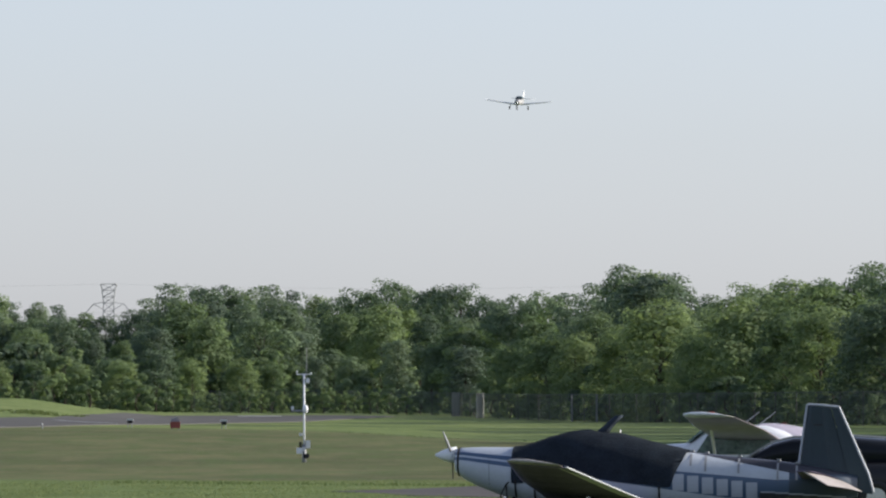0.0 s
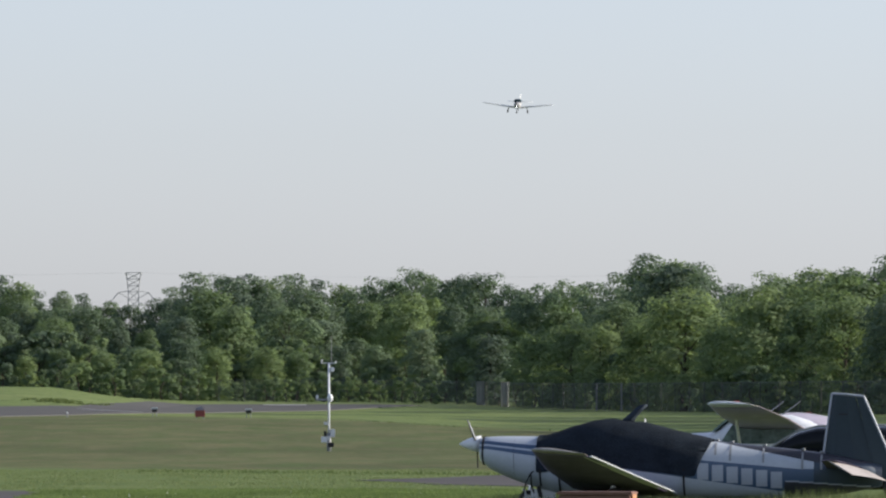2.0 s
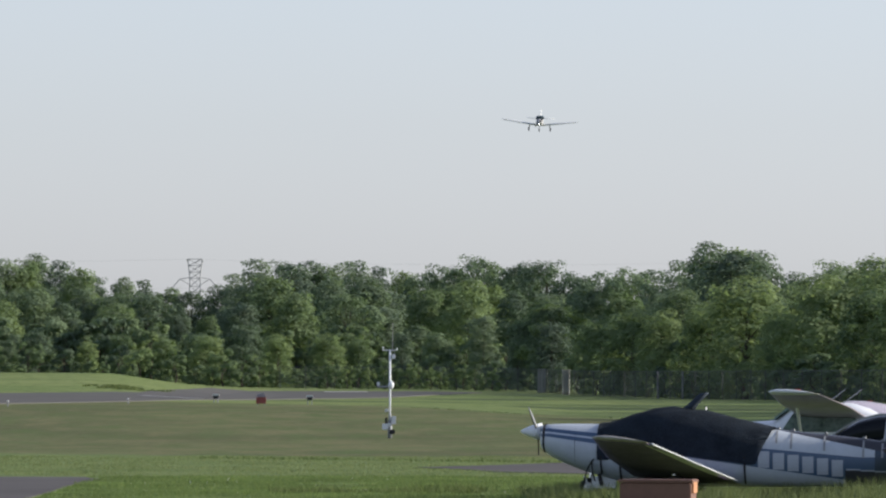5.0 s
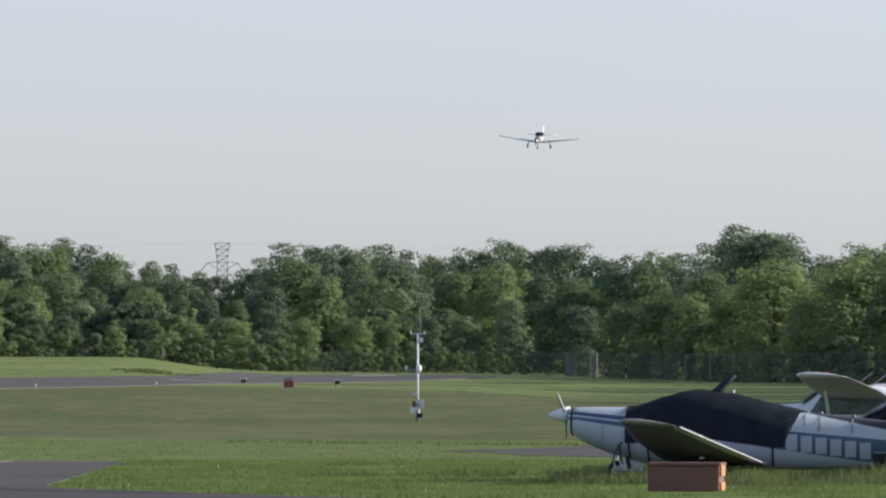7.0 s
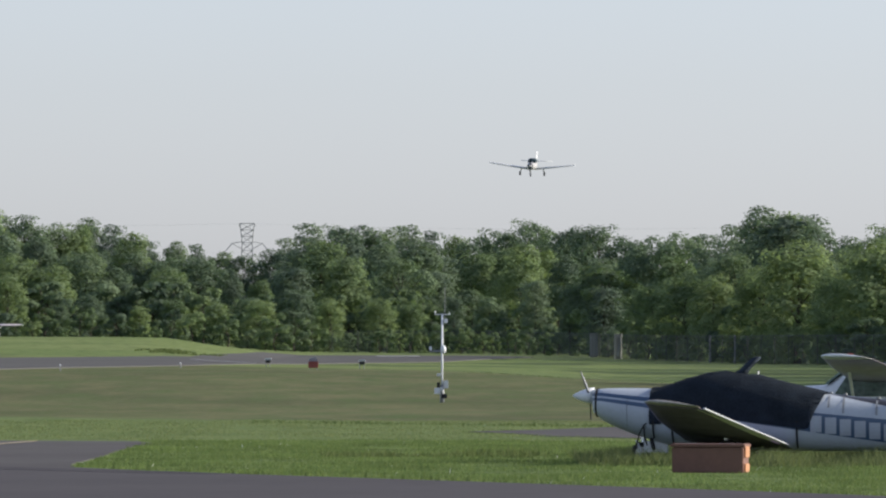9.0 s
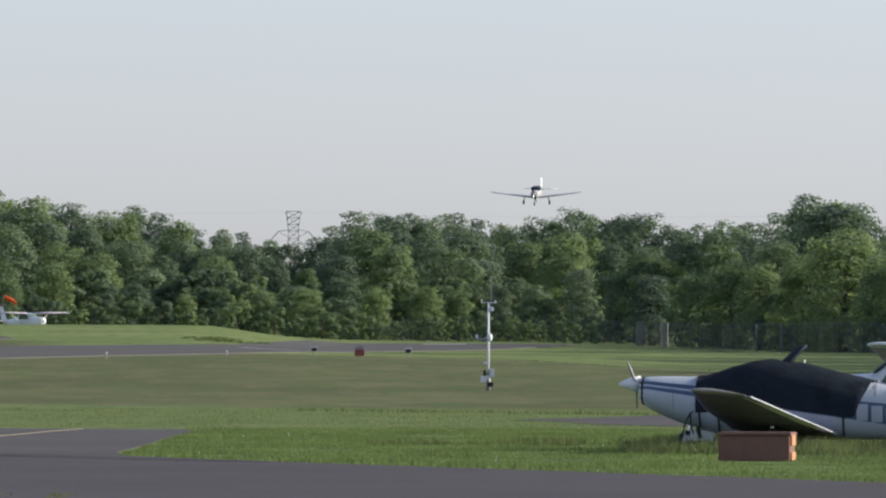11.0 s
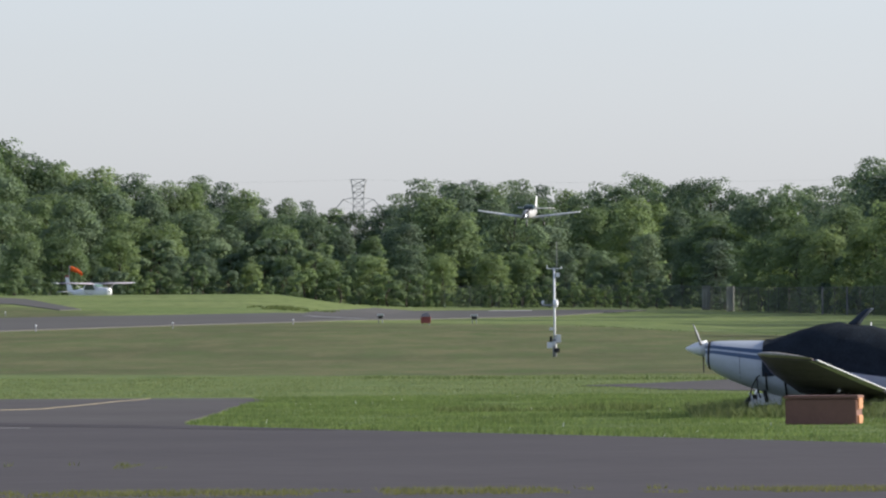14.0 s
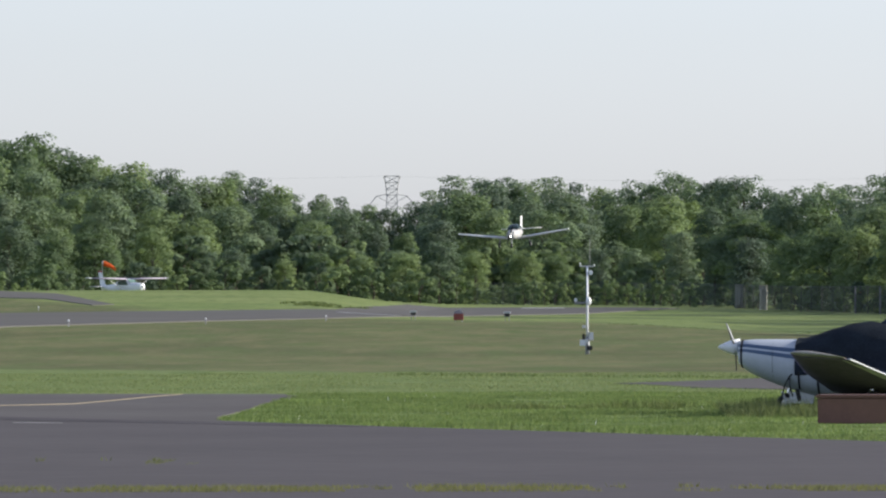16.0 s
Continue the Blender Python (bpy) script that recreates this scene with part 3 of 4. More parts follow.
def side_patch(bm, x0, x1, z0, z1, side, proud=0.006, n=4):
    """A thin plate that lies on the hull's side."""
    grid = []
    for i in range(2):
        x = x0 + (x1 - x0) * i
        top, bot, hw = hull_at(LOW_HULL, x)
        row = []
        for j in range(n + 1):
            z = z0 + (z1 - z0) * j / n
            s = max(-0.99, min(0.99, (z - (top + bot) / 2) / ((top - bot) / 2)))
            y = hw * (1 - abs(s) ** 2.4) ** (1 / 2.4)
            row.append(bm.verts.new((x, side * (y + proud), z)))
        grid.append(row)
    for j in range(n):
        bm.faces.new((grid[0][j], grid[1][j], grid[1][j + 1], grid[0][j + 1]))
    return bm


def low_wing_parked(m):
    a = thing("parked_aircraft", m, "white and blue low-wing aircraft under a dark canvas cabin cover", "aircraft")
    part("fuselage", loft(bmesh.new(), [oval(*s) for s in LOW_HULL]), BANDED, a, "white fuselage with a blue side band", True)
    # cabin cover
    rings = []
    for x in (-1.24, -1.42, -1.6, -1.85, -2.2, -2.5, -2.8, -3.06, -3.5, -3.8, -4.0, -4.14):
        top, bot, hw = hull_at(LOW_HULL, x)
        zc, hh = (top + bot) / 2, (top - bot) / 2
        if x > -1.6:
            zlow = 0.66
        else:
            zlow = float(np.interp(-x, (1.6, 2.2, 3.9, 4.14), (0.74, 0.80, 0.585, 0.60)))
        lo = math.asin(max(-0.98, min(0.98, math.copysign(abs((zlow - zc) / hh) ** 1.2, zlow - zc))))
        ring = []
        for i in range(21):
            t = lo + (math.pi - 2 * lo) * i / 20
            c, s = math.cos(t), math.sin(t)
            wob = 0.022 + 0.012 * math.sin(7 * t + 9 * x)
            ring.append((x - 0.26 * (s - 0.6) * float(np.interp(-x, (3.8, 4.14), (0, 1))), (hw + wob) * math.copysign(abs(c) ** (2 / 2.4), c),
                         zc + (hh + wob) * math.copysign(abs(s) ** (2 / 2.4), s)))
        rings.append(ring)
    bm = bmesh.new()
    rows = [[bm.verts.new(p) for p in r] for r in rings]
    for r0, r1 in zip(rows, rows[1:]):
        for i in range(20):
            bm.faces.new((r0[i], r0[i + 1], r1[i + 1], r1[i]))
    bmesh.ops.solidify(bm, geom=bm.faces[:], thickness=0.012)
    cover = part("cabin_cover", bm, CLOTH, a, "dark navy canvas cabin cover", True)
    # sleeve over the aerial on the roof
    bm = bmesh.new()
    loft(bm, [[(x + dx, dy, z) for dx, dy in ((0.09 * k, 0), (0, 0.04 * k), (-0.09 * k, 0), (0, -0.04 * k))]
              for x, z, k in ((-2.70, 1.47, 1.6), (-2.80, 1.58, 1.1), (-2.92, 1.70, 0.95), (-3.02, 1.79, 0.9), (-3.06, 1.81, 0.3))])
    part("aerial_sleeve", bm, CLOTH, cover, "black sleeve over a swept roof aerial", True)
    for x in (-1.29, -1.62, -3.74):
        _, bot, _ = hull_at(LOW_HULL, x)
        for side in (1, -1):
            part("strap", side_patch(bmesh.new(), x, x - 0.035, bot + 0.05, 0.72, side, 0.02, 6), BLACK, cover, "black belly strap")
    # spinner, blades
    bm = bmesh.new()
    loft(bm, [oval(x, 1.05 + r, 1.05 - r, r, 2.0, 16) for x, r in ((-0.005, 0.012), (-0.05, 0.04), (-0.13, 0.08), (-0.24, 0.12), (-0.37, 0.145))])
    spin = part("spinner", bm, WHITE, a, "white pointed spinner", True)
    spin.location = (0.14, 0, 0.085)
    for ang in (-60, 120):
        bm = bmesh.new()
        rings = []
        for r, c, tw in ((0.12, 0.045, 45), (0.3, 0.06, 30), (0.5, 0.065, 22), (0.70, 0.05, 18), (0.82, 0.025, 15)):
            t = radians(tw)
            rings.append([(c * u * math.sin(t) + w * math.cos(t), c * u * math.cos(t) - w * math.sin(t), r)
                          for u, w in ((-0.5, 0), (0, 0.012), (0.5, 0), (0, -0.012))])
        loft(bm, rings)
        bl = part("propeller_blade", bm, STEEL if ang < 0 else BLACK, a, "propeller blade", True)
        bl.matrix_local = Matrix.Translation((-0.16, 0, 1.135)) @ Matrix.Rotation(radians(ang), 4, "X") @ Matrix.Rotation(radians(5), 4, "Y")
    bm = bmesh.new()
    t1, b1, w1 = hull_at(LOW_HULL, -0.30)
    loft(bm, [oval(x, t1 + 0.012, b1 - 0.012, w1 + 0.012) for x in (-0.285, -0.325)], False)
    part("strap", bm, BLACK, a, "black strap round the cowling", True)
    bm = side_patch(bmesh.new(), -0.33, -1.24, 0.80, 0.806, 1, 0.004, 1)
    part("cowl_seam", bm, BLACK, a, "dark cowling seam")
    bm = side_patch(bmesh.new(), -0.85, -0.857, 0.52, 1.2, 1, 0.004, 6)
    part("cowl_seam", bm, BLACK, a, "dark cowling seam")
    box("air_inlet", (0.03, 0.5, 0.09), (-0.245, 0, 1.0), BLACK, a, "black engine air inlet", 0.01)
    bm = bmesh.new()
    add_rod(bm, (-1.25, 0.3, 0.42), (-1.3, 0.34, 0.22), 0.035)
    part("exhaust_pipe", bm, BLACK, a)
    # wings
    for side in (1, -1):
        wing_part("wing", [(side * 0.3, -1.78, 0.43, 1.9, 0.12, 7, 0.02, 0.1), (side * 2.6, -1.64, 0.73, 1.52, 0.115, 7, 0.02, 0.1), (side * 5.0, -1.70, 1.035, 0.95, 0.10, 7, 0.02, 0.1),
                           (side * 5.2, -1.71, 1.06, 0.92, 0.09, 7, 0.02, 0.1)], WORN_SHADED, a, "worn wing with underside shade in its colour")
        wing_part("wing_tip", [(side * 5.2, -1.70, 1.062, 0.94, 0.095, 7, 0.02, 0.1), (side * 5.3, -1.73, 1.075, 0.90, 0.075, 7, 0.02, 0.1), (side * 5.35, -1.80, 1.082, 0.78, 0.035, 7, 0.02, 0.1)],
                  TIP, a, "wing tip fairing painted pale as sunlit")
        for i in range(6):
            k = 0.12 + 0.15 * i
            y, xle, ch, zw = 0.3 + 4.9 * k, float(np.interp(0.3 + 4.9 * k, (0.3, 2.6, 5.0), (-1.78, -1.64, -1.70))), float(np.interp(0.3 + 4.9 * k, (0.3, 2.6, 5.0), (1.9, 1.52, 0.95))), float(np.interp(0.3 + 4.9 * k, (0.3, 2.6, 5.0), (0.43, 0.73, 1.035)))
            lower = foil(side * y, xle, zw, ch, 0.118, 7, 0.02, 0.1)[8:13]
            bm = bmesh.new()
            strip = [(bm.verts.new((p[0], p[1] - 0.02, p[2] - 0.003)), bm.verts.new((p[0], p[1] + 0.02, p[2] - 0.003))) for p in lower]
            for (p0, p1), (q0, q1) in zip(strip, strip[1:]):
                bm.faces.new((p0, p1, q1, q0))
            part("panel_seam", bm, STEEL, a, "grey riveted panel seam")
        # aileron and flap paler than the wing, carrying its sunlit rear edge
        bm = bmesh.new()
        loft(bm, [foil(side * y, xle, z, c, 0.06, 3) for y, xle, z, c in ((2.75, -3.02, 0.60, 0.20), (5.0, -2.54, 0.945, 0.15))])
        part("aileron", bm, GREYWHITE, a, "ribbed pale aileron")
        bm = bmesh.new()
        loft(bm, [foil(side * y, xle, z, c, 0.06, 3) for y, xle, z, c in ((0.7, -3.47, 0.305, 0.20), (2.7, -3.03, 0.592, 0.20))])
        part("flap", bm, GREYWHITE, a, "pale flap")
        # white rods and tabs added to draw the sun's highlight along the edge
        bm = bmesh.new()
        rim = [(-2.69, 5.05, 0.955), (-3.215, 2.75, 0.604), (-3.66, 0.72, 0.310)]
        for p, q in zip(rim, rim[1:]):
            add_rod(bm, (p[0], side * p[1], p[2]), (q[0], side * q[1], q[2]), 0.010, n=6)
        for i in range(26):
            k = i / 25
            y = 0.9 + 4.1 * k
            c = [float(np.interp(y, (0.72, 2.75, 5.05), [p[j] for p in reversed(rim)])) for j in (0, 2)]
            add_box(bm, (0.05, 0.07, 0.016), Matrix.Translation((c[0] + 0.02, side * y, c[1] + 0.012)))
        part("trailing_edge", bm, WHITE, a, "white rods and tabs added as the trailing edge's sun highlight")
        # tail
        wing_part("tailplane", [(side * 0.05, -6.15, 0.72, 0.66, 0.08), (side * 1.75, -6.2, 0.86, 0.30, 0.08), (side * 1.82, -6.28, 0.87, 0.16, 0.04)], WORN_SHADED, a)
        bm = bmesh.new()
        loft(bm, [foil(side * y, xle, z, c, 0.07, 4, 0.0, tw) for y, xle, z, c, tw in ((0.08, -6.80, 0.70, 0.40, 0.5), (1.0, -6.6, 0.79, 0.40, 0.55), (1.82, -6.32, 0.87, 0.42, 0.58))])
        part("elevator", bm, TAN, a, "drooping ribbed elevator")
    # fin with an upright leading edge
    bm = bmesh.new()
    loft(bm, [[(x1 * (1 - s) + x2 * s, w, z + dz * s) for s, w in ((0, 0), (0.2, 0.05), (0.6, 0.045), (1, 0.004), (1, -0.004), (0.6, -0.045), (0.2, -0.05))]
              for x1, x2, z, dz in ((-6.08, -6.96, 0.80, -0.1), (-6.13, -6.93, 1.0, -0.04), (-6.25, -6.64, 1.975, -0.04))])
    fin = part("fin", bm, FIN_BLUE, a, "slate blue fin with a pale edge")
    bm = bmesh.new()
    loft(bm, [[(x1 * (1 - s) + x2 * s, w, z + dz * s) for s, w in ((0, 0.03), (1, 0.006), (1, -0.006), (0, -0.03))]
              for x1, x2, z, dz in ((-6.97, -7.36, 0.52, -0.06), (-6.95, -7.28, 0.80, -0.04), (-6.66, -6.78, 1.935, -0.01))])
    part("rudder", bm, FIN_BLUE, a, "slate blue rudder")
    bm = bmesh.new()
    edge = [(-6.10, 0.98), (-6.245, 1.99), (-6.50, 1.975), (-6.785, 1.945), (-7.29, 0.8), (-7.37, 0.5)]
    for p, q in zip(edge, edge[1:]):
        add_rod(bm, (p[0], 0, p[1]), (q[0], 0, q[1]), 0.02, n=6)
    part("edge_strip", bm, LETTER, fin, "pale edge strip")
    # undercarriage
    rod("nose_strut", (-1.10, 0, 0.5), (-1.05, 0, 0.18), 0.035, METAL, a)
    rod("nose_fork", (-0.97, 0.07, 0.38), (-1.05, 0.08, 0.16), 0.022, WHITE, a, "white nose wheel fork")
    wheel(a, "nose_wheel", (-1.05, 0, 0.17), 0.18, 0.13)
    box("gear_door", (0.42, 0.02, 0.20), (-1.32, 0.16, 0.27), WHITE, a, "white nose gear door", 0.008)
    for pts in (((-1.48, 0.50, 0.76), (-1.25, 0.53, 0.73), (-1.14, 0.52, 0.63), (-1.06, 0.48, 0.48), (-1.01, 0.32, 0.35), (-0.98, 0.10, 0.25)),
                ((-1.15, 0.53, 0.62), (-1.16, 0.53, 0.45), (-1.19, 0.40, 0.30))):
        bm = bmesh.new()
        for p, q in zip(pts, pts[1:]):
            add_rod(bm, p, q, 0.013, n=6)
        part("tie_strap", bm, BLACK, a, "black strap looped to the nose gear")
    for side in (1, -1):
        rod("main_strut", (-2.65, side * 1.40, 0.48), (-2.70, side * 1.42, 0.2), 0.045, METAL, a)
        wheel(a, "main_wheel", (-2.70, side * 1.42, 0.2), 0.21, 0.16)
    # registration as plain bars, one for each character
    for i in range(6):
        x = -3.985 - 0.248 * i
        zc = 0.67 - 0.117 * (-x - 3.985)
        bm = side_patch(bmesh.new(), x, x - 0.19, zc - 0.14, zc + 0.14, 1)
        part("registration_bar", bm, LETTER, a, "pale bar of lettering")
    bm = side_patch(bmesh.new(), -3.84, -3.93, 0.66, 0.70, 1)
    part("registration_bar", bm, LETTER, a, "pale dash")
    # pale line along the tail cone
    for i in range(6):
        x0, x1 = -5.47 - 0.24 * i, -5.47 - 0.24 * (i + 1)
        z = 0.500 - 0.017 * i
        part("pin_stripe", side_patch(bmesh.new(), x0, x1, z - 0.011, z + 0.011, 1, 0.008, 1), LETTER, a, "thin pale line")
    box("fin_mark", (0.16, 0.02, 0.02), (-6.44, 0.05, 1.64), BLACK, fin, "small dark navigation aerial", 0.004)
    # tie-down straps over the spine
    for x, z0 in ((-4.27, 0.95), (-4.52, 0.85), (-5.08, 0.82), (-5.74, 0.70), (-6.06, 0.70)):
        top, _, _ = hull_at(LOW_HULL, x)
        for side in (1, -1):
            strap = part("strap", side_patch(bmesh.new(), x, x - 0.035, z0, top - 0.03, side, 0.012, 6), STEEL, a, "grey webbing strap")
        box("buckle", (0.06, 0.16, 0.035), (x - 0.018, 0, top + 0.012), STEEL, strap, "", 0.006)
    box("beacon", (0.05, 0.03, 0.05), (-1.9, 0.2, 0.45), RED, a, "small red light", 0.01)
    return a


# ---------------------------------------------------------------- high-wing aircraft
HIGH_HULL = [(0.34, 1.34, 0.78, 0.26), (0.28, 1.39, 0.70, 0.36), (-0.2, 1.46, 0.58, 0.45), (-1.0, 1.49, 0.48, 0.50), (-1.25, 1.51, 0.44, 0.52), (-1.6, 1.76, 0.42, 0.53),
             (-1.8, 1.86, 0.41, 0.54), (-2.9, 1.88, 0.42, 0.54), (-3.3, 1.76, 0.45, 0.50), (-3.9, 1.42, 0.52, 0.40), (-5.2, 1.25, 0.68, 0.24), (-6.6, 1.12, 0.85, 0.09)]
# white wing darkened: the shade under it is put into the colour
UNDERWING = paint("shaded_high_wing_paint", (0.33, 0.30, 0.36), 0.55, var=0.25, scale=3, fine=20)
GREENGLASS = paint("pale_green_glass", (0.13, 0.21, 0.18), 0.1, var=0.7, scale=3.5, fine=9)


def high_wing_parked(m, label, tip=RED, windows=GREENGLASS, up=0.0):
    a = thing("parked_aircraft", m, label, "aircraft")
    part("fuselage", loft(bmesh.new(), [oval(*s, 3.0) for s in HIGH_HULL]), WHITE, a, "white fuselage", True)
    for side in (1, -1):
        wing_part("wing", [(side * 0.4, -1.72, 1.84 - up, 1.6, 0.12, 7, 0.02, up * 0.3), (side * 2.6, -1.74, 1.89 - up * 0.4, 1.56, 0.12, 7, 0.02, up * 0.3), (side * 4.8, -1.88, 1.92 + up * 0.3, 1.12, 0.11, 7, 0.02, up * 0.2)],
                  UNDERWING, a, "white high wing with underside shade in its colour")
        wing_part("wing_tip", [(side * 4.8, -1.87, 1.922 + up * 0.3, 1.13, 0.115, 7, 0.02, up * 0.2), (side * 5.0, -1.90, 1.935 + up * 0.32, 1.02, 0.09, 7, 0.02, up * 0.2), (side * 5.1, -2.0, 1.945 + up * 0.33, 0.8, 0.05, 7, 0.02, up * 0.2)],
                  WHITE, a, "bright white wing tip fairing")
        box("position_light", (0.12, 0.06, 0.05), (-2.5, side * 4.9, 1.975 + up * 0.3), RED, a, "small red position light", 0.012)
        rod("wing_strut", (-1.95, side * 0.5, 0.58), (-2.1, side * 2.55, 1.84 - up * 0.4), 0.035, GREYWHITE, a)
        wing_part("tailplane", [(side * 0.05, -6.0, 1.08, 0.9, 0.08), (side * 1.5, -6.15, 1.08, 0.62, 0.07)], GREYWHITE, a)
        bm = bmesh.new()
        vs = [bm.verts.new((x, side * 0.552, z)) for x, z in ((-1.42, 1.24), (-1.78, 1.78), (-2.90, 1.80), (-3.25, 1.24))]
        bm.faces.new(vs)
        bmesh.ops.solidify(bm, geom=bm.faces[:], thickness=0.012)
        part("side_window", bm, windows, a, "green-tinted side window")
        rod("main_strut", (-2.2, side * 0.4, 0.5), (-2.35, side * 1.0, 0.22), 0.035, GREYWHITE, a)
        wheel(a, "main_wheel", (-2.35, side * 1.05, 0.2), 0.2, 0.15)
    bm = bmesh.new()
    loft(bm, [[(x, y, z) for x, y, z in ring] for ring in (
        [(-1.22, -0.44, 1.515), (-1.22, 0.44, 1.515), (-1.26, 0.44, 1.50), (-1.26, -0.44, 1.50)],
        [(-1.60, -0.42, 1.83), (-1.60, 0.42, 1.83), (-1.64, 0.42, 1.81), (-1.64, -0.42, 1.81)])])
    part("windshield", bm, windows, a, "green-tinted windshield")
    bm = bmesh.new()
    loft(bm, [[(x1 * (1 - s) + x2 * s, w, z) for s, w in ((0, 0), (0.3, 0.045), (1, 0.004), (1, -0.004), (0.3, -0.045))]
              for x1, x2, z in ((-5.5, -6.75, 1.05), (-5.95, -6.85, 1.35), (-6.6, -7.15, 2.55))])
    fin = part("fin", bm, WHITE, a, "white swept fin")
    box("fin_cap", (0.62, 0.05, 0.22), (-6.89, 0, 2.64), tip, fin, "red fin cap", 0.01)
    for dx in (0, 0.36):
        rod("aerial", (-2.35 - dx, 0.1, 1.87), (-2.75 - dx, 0.1, 2.17), 0.011, STEEL, a)
    for ang in (35, 215):
        bm = bmesh.new()
        loft(bm, [[(0.012 * k, c, r), (0, 0.5 * c, r), (-0.012, -c, r)] for r, c, k in ((0.05, 0.03, 1), (0.5, 0.035, 1), (0.86, 0.015, 1))])
        bl = part("propeller_blade", bm, STEEL, a)
        bl.matrix_local = Matrix.Translation((0.40, 0, 1.1)) @ Matrix.Rotation(radians(ang), 4, "X")
    bm = bmesh.new()
    loft(bm, [oval(x, 1.1 + r, 1.1 - r, r, 2.0, 12) for x, r in ((0.56, 0.01), (0.48, 0.07), (0.34, 0.13))])
    part("spinner", bm, WHITE, a, "", True)
    rod("nose_strut", (-0.55, 0, 0.6), (-0.5, 0, 0.2), 0.035, STEEL, a)
    wheel(a, "nose_wheel", (-0.5, 0, 0.18), 0.18, 0.12)
    return a


# ---------------------------------------------------------------- landing aircraft
PLANE_HULL = [(0.62, 0.22, -0.30, 0.26), (0.52, 0.30, -0.40, 0.40), (0.1, 0.34, -0.50, 0.52), (-0.5, 0.38, -0.55, 0.56), (-0.9, 0.42, -0.56, 0.58), (-1.5, 0.80, -0.56, 0.56),
              (-1.9, 0.88, -0.55, 0.55), (-2.7, 0.84, -0.52, 0.52), (-3.6, 0.50, -0.42, 0.40), (-4.8, 0.34, -0.24, 0.24), (-6.0, 0.22, -0.05, 0.10)]
LAMP_GLOW = bpy.data.materials.new("landing_light")
LAMP_GLOW.use_nodes = True
LAMP_GLOW.node_tree.nodes["Principled BSDF"].inputs["Emission Color"].default_value = (0.95, 0.98, 1.0, 1)
LAMP_GLOW.node_tree.nodes["Principled BSDF"].inputs["Emission Strength"].default_value = 9.0


def landing_aircraft():
    """The origin lies at the nose; the nose points along +x."""
    a = thing("landing_aircraft", pose(32, 1380, 49), "white low-wing light aircraft on final approach, wheels down", "aircraft")
    # white hull in the shaded grey: its front's shade is in the colour
    part("fuselage", loft(bmesh.new(), [oval(x, t, b * 0.86, w * 0.86) for x, t, b, w in PLANE_HULL]), SHADED, a, "white fuselage", True)
    bm = bmesh.new()
    loft(bm, [oval(x, t, b, w, 2.6) for x, t, b, w in ((-0.92, 0.46, 0.36, 0.50), (-1.2, 0.70, 0.38, 0.53), (-1.52, 0.83, 0.40, 0.53), (-1.7, 0.88, 0.42, 0.52))])
    part("windshield", bm, GLASS, a, "dark windshield", True)
    for side in (1, -1):
        wing_part("wing", [(side * 0.35, -0.75, -0.40, 1.6, 0.15), (side * 2.6, -0.85, -0.12, 1.4, 0.14), (side * 4.8, -0.95, 0.17, 1.1, 0.13), (side * 4.97, -1.05, 0.20, 0.8, 0.08)],
                  GREYWHITE, a, "white low wing")
        box("wing_tip", (0.5, 0.14, 0.13), (-1.3, side * 5.0, 0.215), WHITE, a, "bright white wing tip", 0.03)
        wing_part("tailplane", [(side * 0.05, -5.3, 0.42, 0.85, 0.1), (side * 1.85, -5.4, 0.46, 0.62, 0.09)], GREYWHITE, a)
        bm = bmesh.new()
        vs = [bm.verts.new((x, side * w, z)) for x, w, z in ((-1.55, 0.575, 0.42), (-1.75, 0.535, 0.72), (-2.5, 0.53, 0.70), (-2.75, 0.545, 0.42))]
        bm.faces.new(vs)
        bmesh.ops.solidify(bm, geom=bm.faces[:], thickness=0.02)
        part("side_window", bm, GLASS, a, "dark side window")
        rod("main_strut", (-1.55, side * 1.30, -0.30), (-1.62, side * 1.42, -0.92), 0.06, STEEL, a)
        wheel(a, "main_wheel", (-1.62, side * 1.44, -0.95), 0.24, 0.18)
    bm = bmesh.new()
    loft(bm, [[(x1 * (1 - s) + x2 * s, w, z) for s, w in ((0, 0), (0.3, 0.06), (1, 0.01), (1, -0.01), (0.3, -0.06))]
              for x1, x2, z in ((-4.9, -6.1, 0.20), (-5.1, -6.12, 0.6), (-5.65, -6.35, 1.62))])
    part("fin", bm, GREYWHITE, a, "tall white fin")
    bm = bmesh.new()
    loft(bm, [oval(x, r, -r, r, 2.0, 12) for x, r in ((0.92, 0.01), (0.84, 0.08), (0.66, 0.16))])
    part("spinner", bm, SHADED, a, "", True)
    prop = new("propeller")
    prop.parent = a
    prop.location = (0.74, 0, 0)
    tagged(prop, "turning two-bladed propeller")
    for ang in (0, 180):
        bm = bmesh.new()
        loft(bm, [[(0.015, c, r), (0, 0.4 * c, r), (-0.015, -c, r)] for r, c in ((0.08, 0.05), (0.5, 0.07), (0.9, 0.03))])
        bl = part("blade", bm, BLACK, prop)
        bl.matrix_local = Matrix.Rotation(radians(ang), 4, "X")
    for side in (1, -1):
        box("air_inlet", (0.03, 0.24, 0.14), (0.56, side * 0.22, 0.08), BLACK, a, "black air inlet", 0.02)
    bm = bmesh.new()
    add_ball(bm, (0.60, 0, -0.20), 0.075, (0.4, 1, 1), 12)
    part("landing_light", bm, LAMP_GLOW, a, "bright landing light", True)
    rod("nose_strut", (0.0, 0, -0.5), (0.12, 0, -1.02), 0.06, STEEL, a)
    wheel(a, "nose_wheel", (0.14, 0, -1.05), 0.2, 0.15)
    return a, prop


